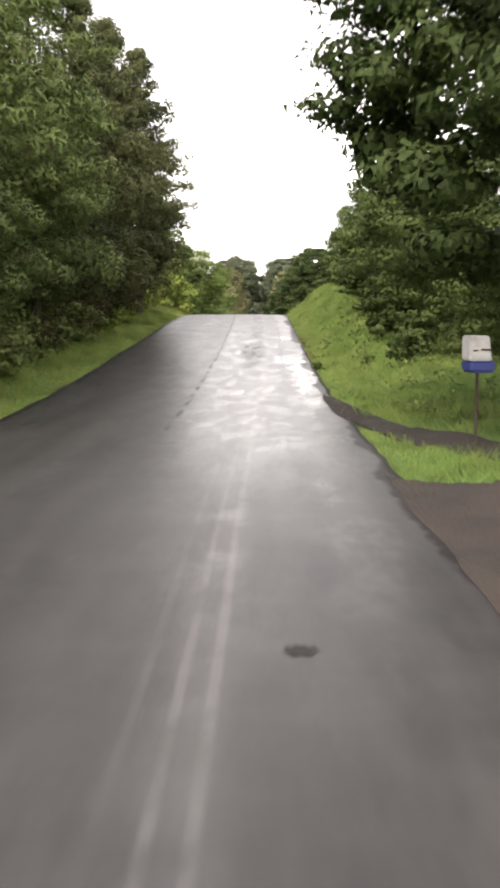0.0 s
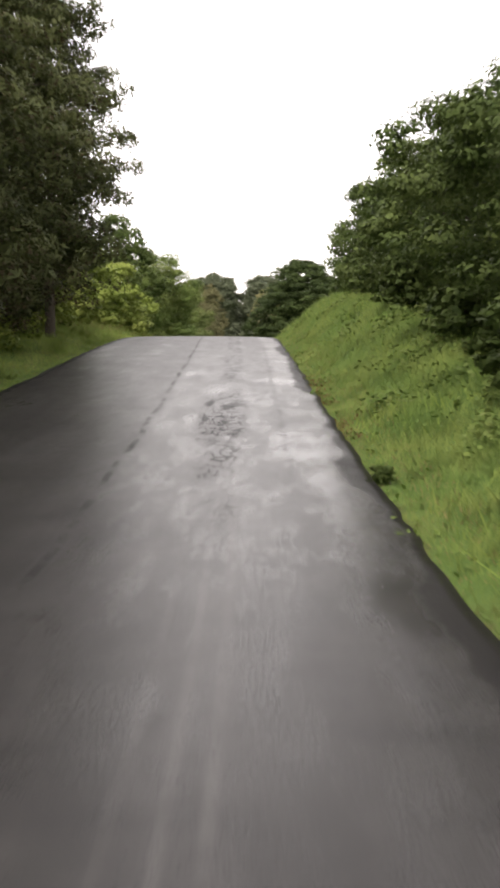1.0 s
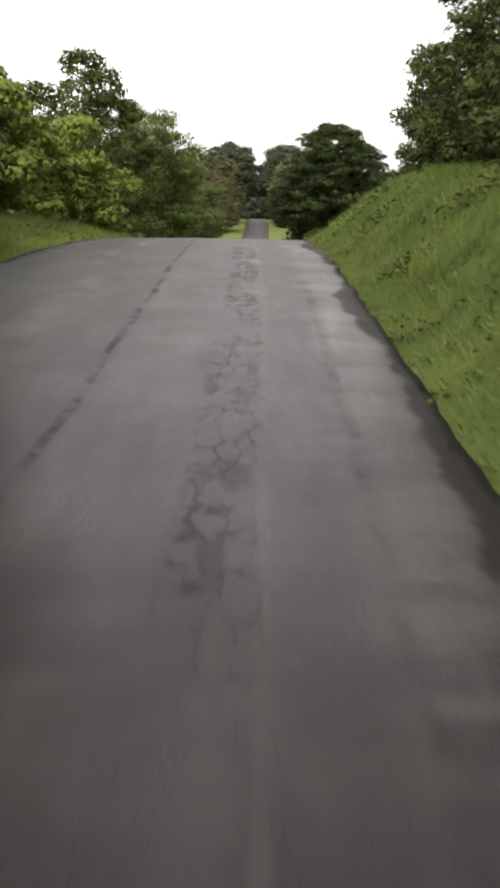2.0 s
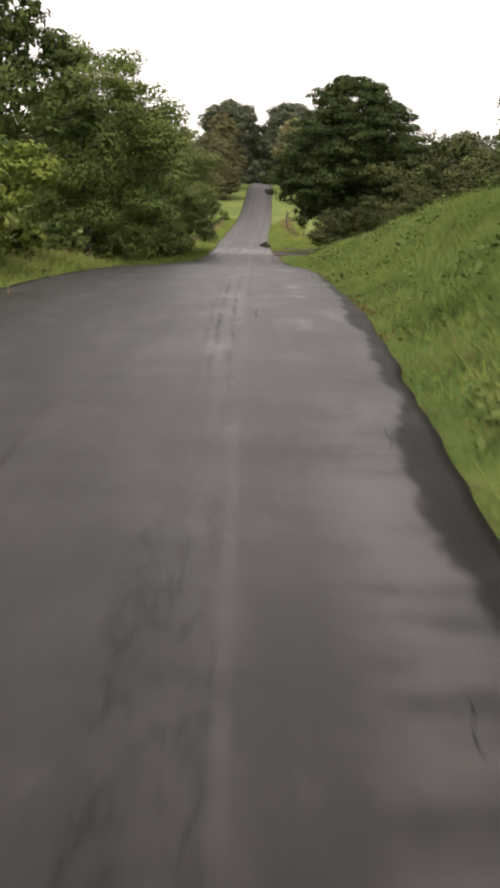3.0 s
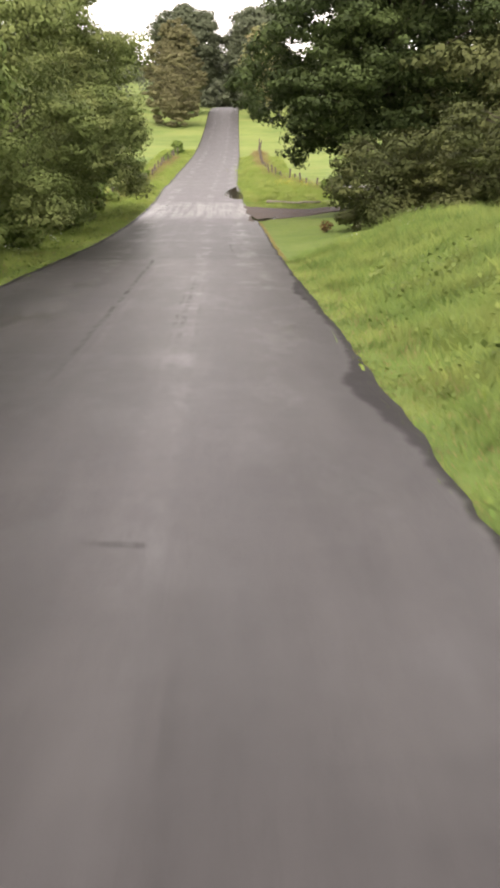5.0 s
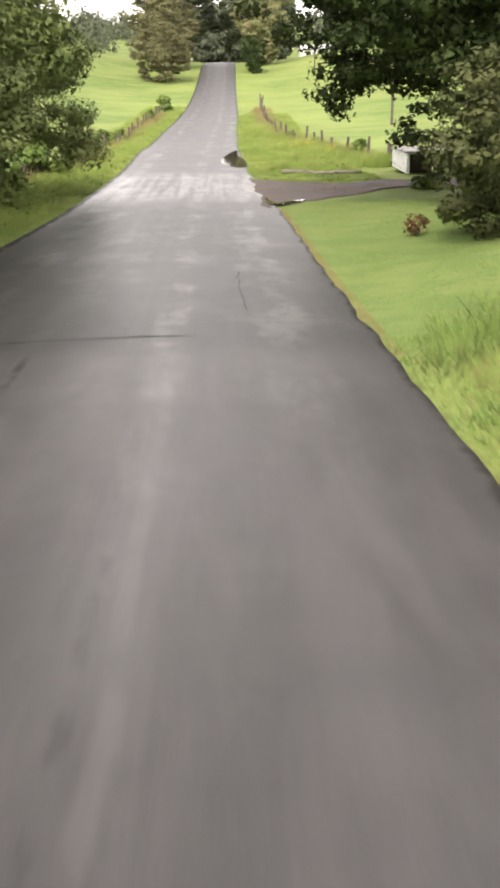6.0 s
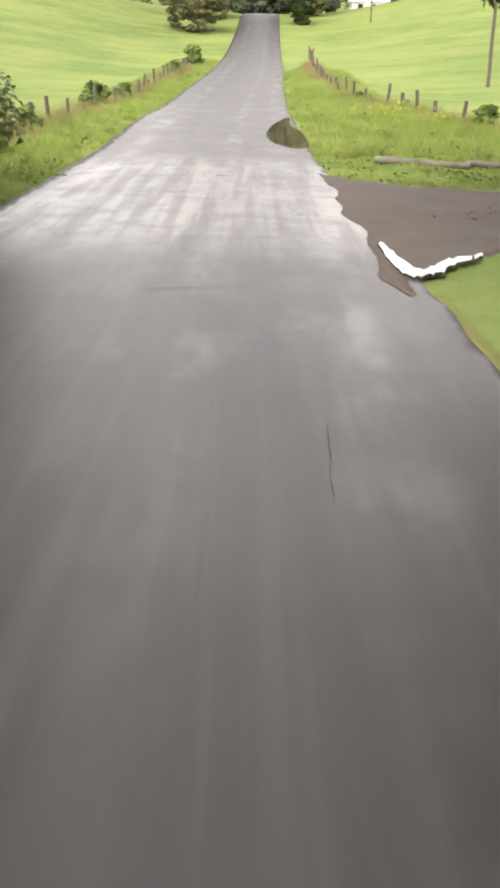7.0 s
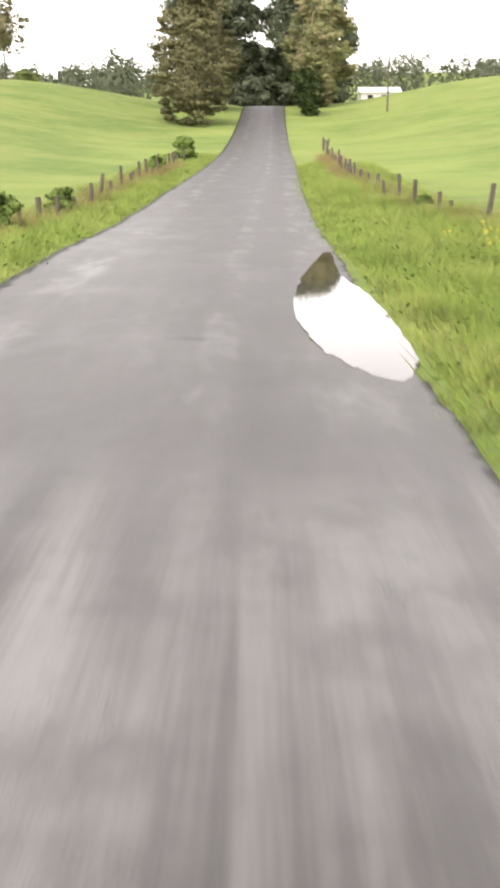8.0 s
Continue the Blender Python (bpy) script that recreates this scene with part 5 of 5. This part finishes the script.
blades(34000, tufts(1, 18, 118, 4.4, 900, .16), .22, .022, BANK_BLADE, "bank_tufts", "taller tufts of lush grass on the roadside bank", 126)
blades(10000, tufts(1, 18, 118, 4.4, 420, .18), .19, .02, BLADE, "bank_tufts", "pale yellow-green tufts among the bank grass", 127)
blades(24000, tufts(1, 149, 200, 4.4, 420, .16), .32, .026, BLADE, "verge_tufts", "taller tufts in the rough verge by the fence", 128)
blades(24000, tufts(-1, 14, 215, 3.4, 800, .16), .26, .026, BLADE, "verge_tufts", "taller tufts in the verge under the trees", 129)
weeds(7000, tufts(1, 18, 112, 4.4, 80, .2), .07, LEAF_GREEN, "bank_weeds", "dark leafy weeds in patches on the bank", 130)
weeds(7000, verge(1, 16, 104, 4.2, .9), .05, BANK_BLADE, "bank_weeds", "broad-leaved weeds among the bank grass", 107)
weeds(10000, verge(1, 144, 200, 4.5, .8), .055, LEAF_WEED, "verge_weeds", "broad-leaved weeds in the rough verge", 108)
weeds(16000, verge(-1, 60, 215, 3.6, .7), .055, LEAF_WEED, "verge_weeds", "broad-leaved weeds along the verge and fence", 109)


def spot(points, spread):
    """Places scattered round a few points, with a height factor."""
    def where(g, n):
        k = g.integers(len(points), size=n)
        q = np.array(points, float)[k]
        return q[:, 0] + g.normal(0, spread, n), q[:, 1] + g.normal(0, spread * 1.5, n), g.uniform(1.2, 2.2, n)
    return where


def along(points, spread):
    """Places scattered along a line of points."""
    q = np.array(points, float)
    t = np.concatenate([[0], np.cumsum(np.hypot(*np.diff(q, axis=0).T))])

    def where(g, n):
        u = g.uniform(0, t[-1], n)
        x, y = np.interp(u, t, q[:, 0]) + g.normal(0, spread, n), np.interp(u, t, q[:, 1])
        return x, y, .5 + .7 * (np.sin(y * 1.7) * np.sin(y * .61) * .5 + .5)
    return where


blades(16000, along([(9.2, 152), (7.4, 159), (6.6, 166), (5.95, 175), (5.7, 184), (5.9, 195), (6.5, 212)], .35), .55, .03, STRAW, "fence_grass", "tall pale dry grass along the fence", 111)
blades(16000, along([(-6.2, 143), (-5.4, 152), (-4.9, 160), (-4.6, 168), (-4.3, 178), (-4.0, 190), (-3.6, 205)], .35), .55, .03, STRAW, "fence_grass", "tall pale dry grass along the fence", 112)
blades(30000, along([(9.0, 150), (7.0, 158), (6.0, 166), (5.4, 175), (5.2, 184)], .7), .5, .035, BLADE, "tall_grass", "tall lush grass beside the fence", 113)
blades(22000, along([(-5.6, 143), (-4.9, 152), (-4.4, 160), (-4.1, 168), (-3.8, 178), (-3.5, 190)], .5), .42, .035, BLADE, "tall_grass", "tall lush grass beside the fence", 114)
blades(3500, along([(-6.3, 54), (-6.2, 62), (-5.8, 70), (-5.5, 80), (-5.2, 86)], .6), .5, .03, STRAW, "tall_grass", "tall yellowish grass under the bushes", 115)
weeds(700, spot([(6.6, 159), (6.3, 161.5), (7.2, 157)], .5), .05, PETAL_GOLD, "gold_flowers", "small golden flowers in the verge by the fence", 116)
weeds(40, spot([(5.4, 112), (5.0, 114), (5.8, 110), (5.6, 116)], .5), .02, PETAL_WHITE, "white_flowers", "small white flowers on the bank", 117)
weeds(60, spot([(-4.6, 120), (-4.4, 123), (-4.5, 117)], .4), .035, PETAL_WHITE, "white_flowers", "small white flowers on the verge", 118)
blades(16000, along([(-6.3, 54), (-6.2, 62), (-5.8, 70), (-5.5, 80), (-5.2, 86)], .6), .4, .03, BLADE, "tall_grass", "tall yellowish grass under the bushes", 119)


def litter(side, y0, y1, off, spread):
    """Places on the bare rim of the ground beside the asphalt, low down."""
    def where(g, n):
        y = g.uniform(y0, y1, n)
        e = edge_r(y) if side > 0 else edge_l(y)
        x = e + side * (off + np.abs(g.normal(0, spread, n)))
        keep = (np.sin(y * 1.3) * np.sin(y * .47 + 1) > -.25) & off_drive(x, y)
        return x[keep], y[keep], np.full(keep.sum(), .12)
    return where


weeds(1500, litter(1, 32, 41, .02, .14), .03, LEAF_RED, "leaf_litter", "rust-coloured fallen leaves along the asphalt edge", 120)
weeds(600, litter(1, 65, 71, .02, .1), .03, LEAF_RED, "leaf_litter", "rust-coloured fallen leaves along the asphalt edge", 121)
blades(10000, verge(-1, 20, 140, 1.3, 1.2), .12, .02, STRAW, "dry_grass", "dry yellow grass along the verge", 122)
blades(9000, verge(1, 143, 200, 1.0, 1.2), .14, .02, STRAW, "dry_grass", "dry yellow grass along the asphalt edge", 123)


def on_drive(g, n):
    """Places along the grassy middle of the farm drive."""
    x = g.uniform(3.9, 7.2, n)
    return x, 139.3 + (x - 4) * .28 + g.normal(0, .22, n), np.full(n, .12)


weeds(1500, on_drive, .045, LEAF_RED, "leaf_litter", "rust-coloured fallen leaves on the gravel drive", 124)
blades(2500, on_drive, .3, .02, BLADE, "drive_grass", "thin grass growing in the gravel drive", 125)
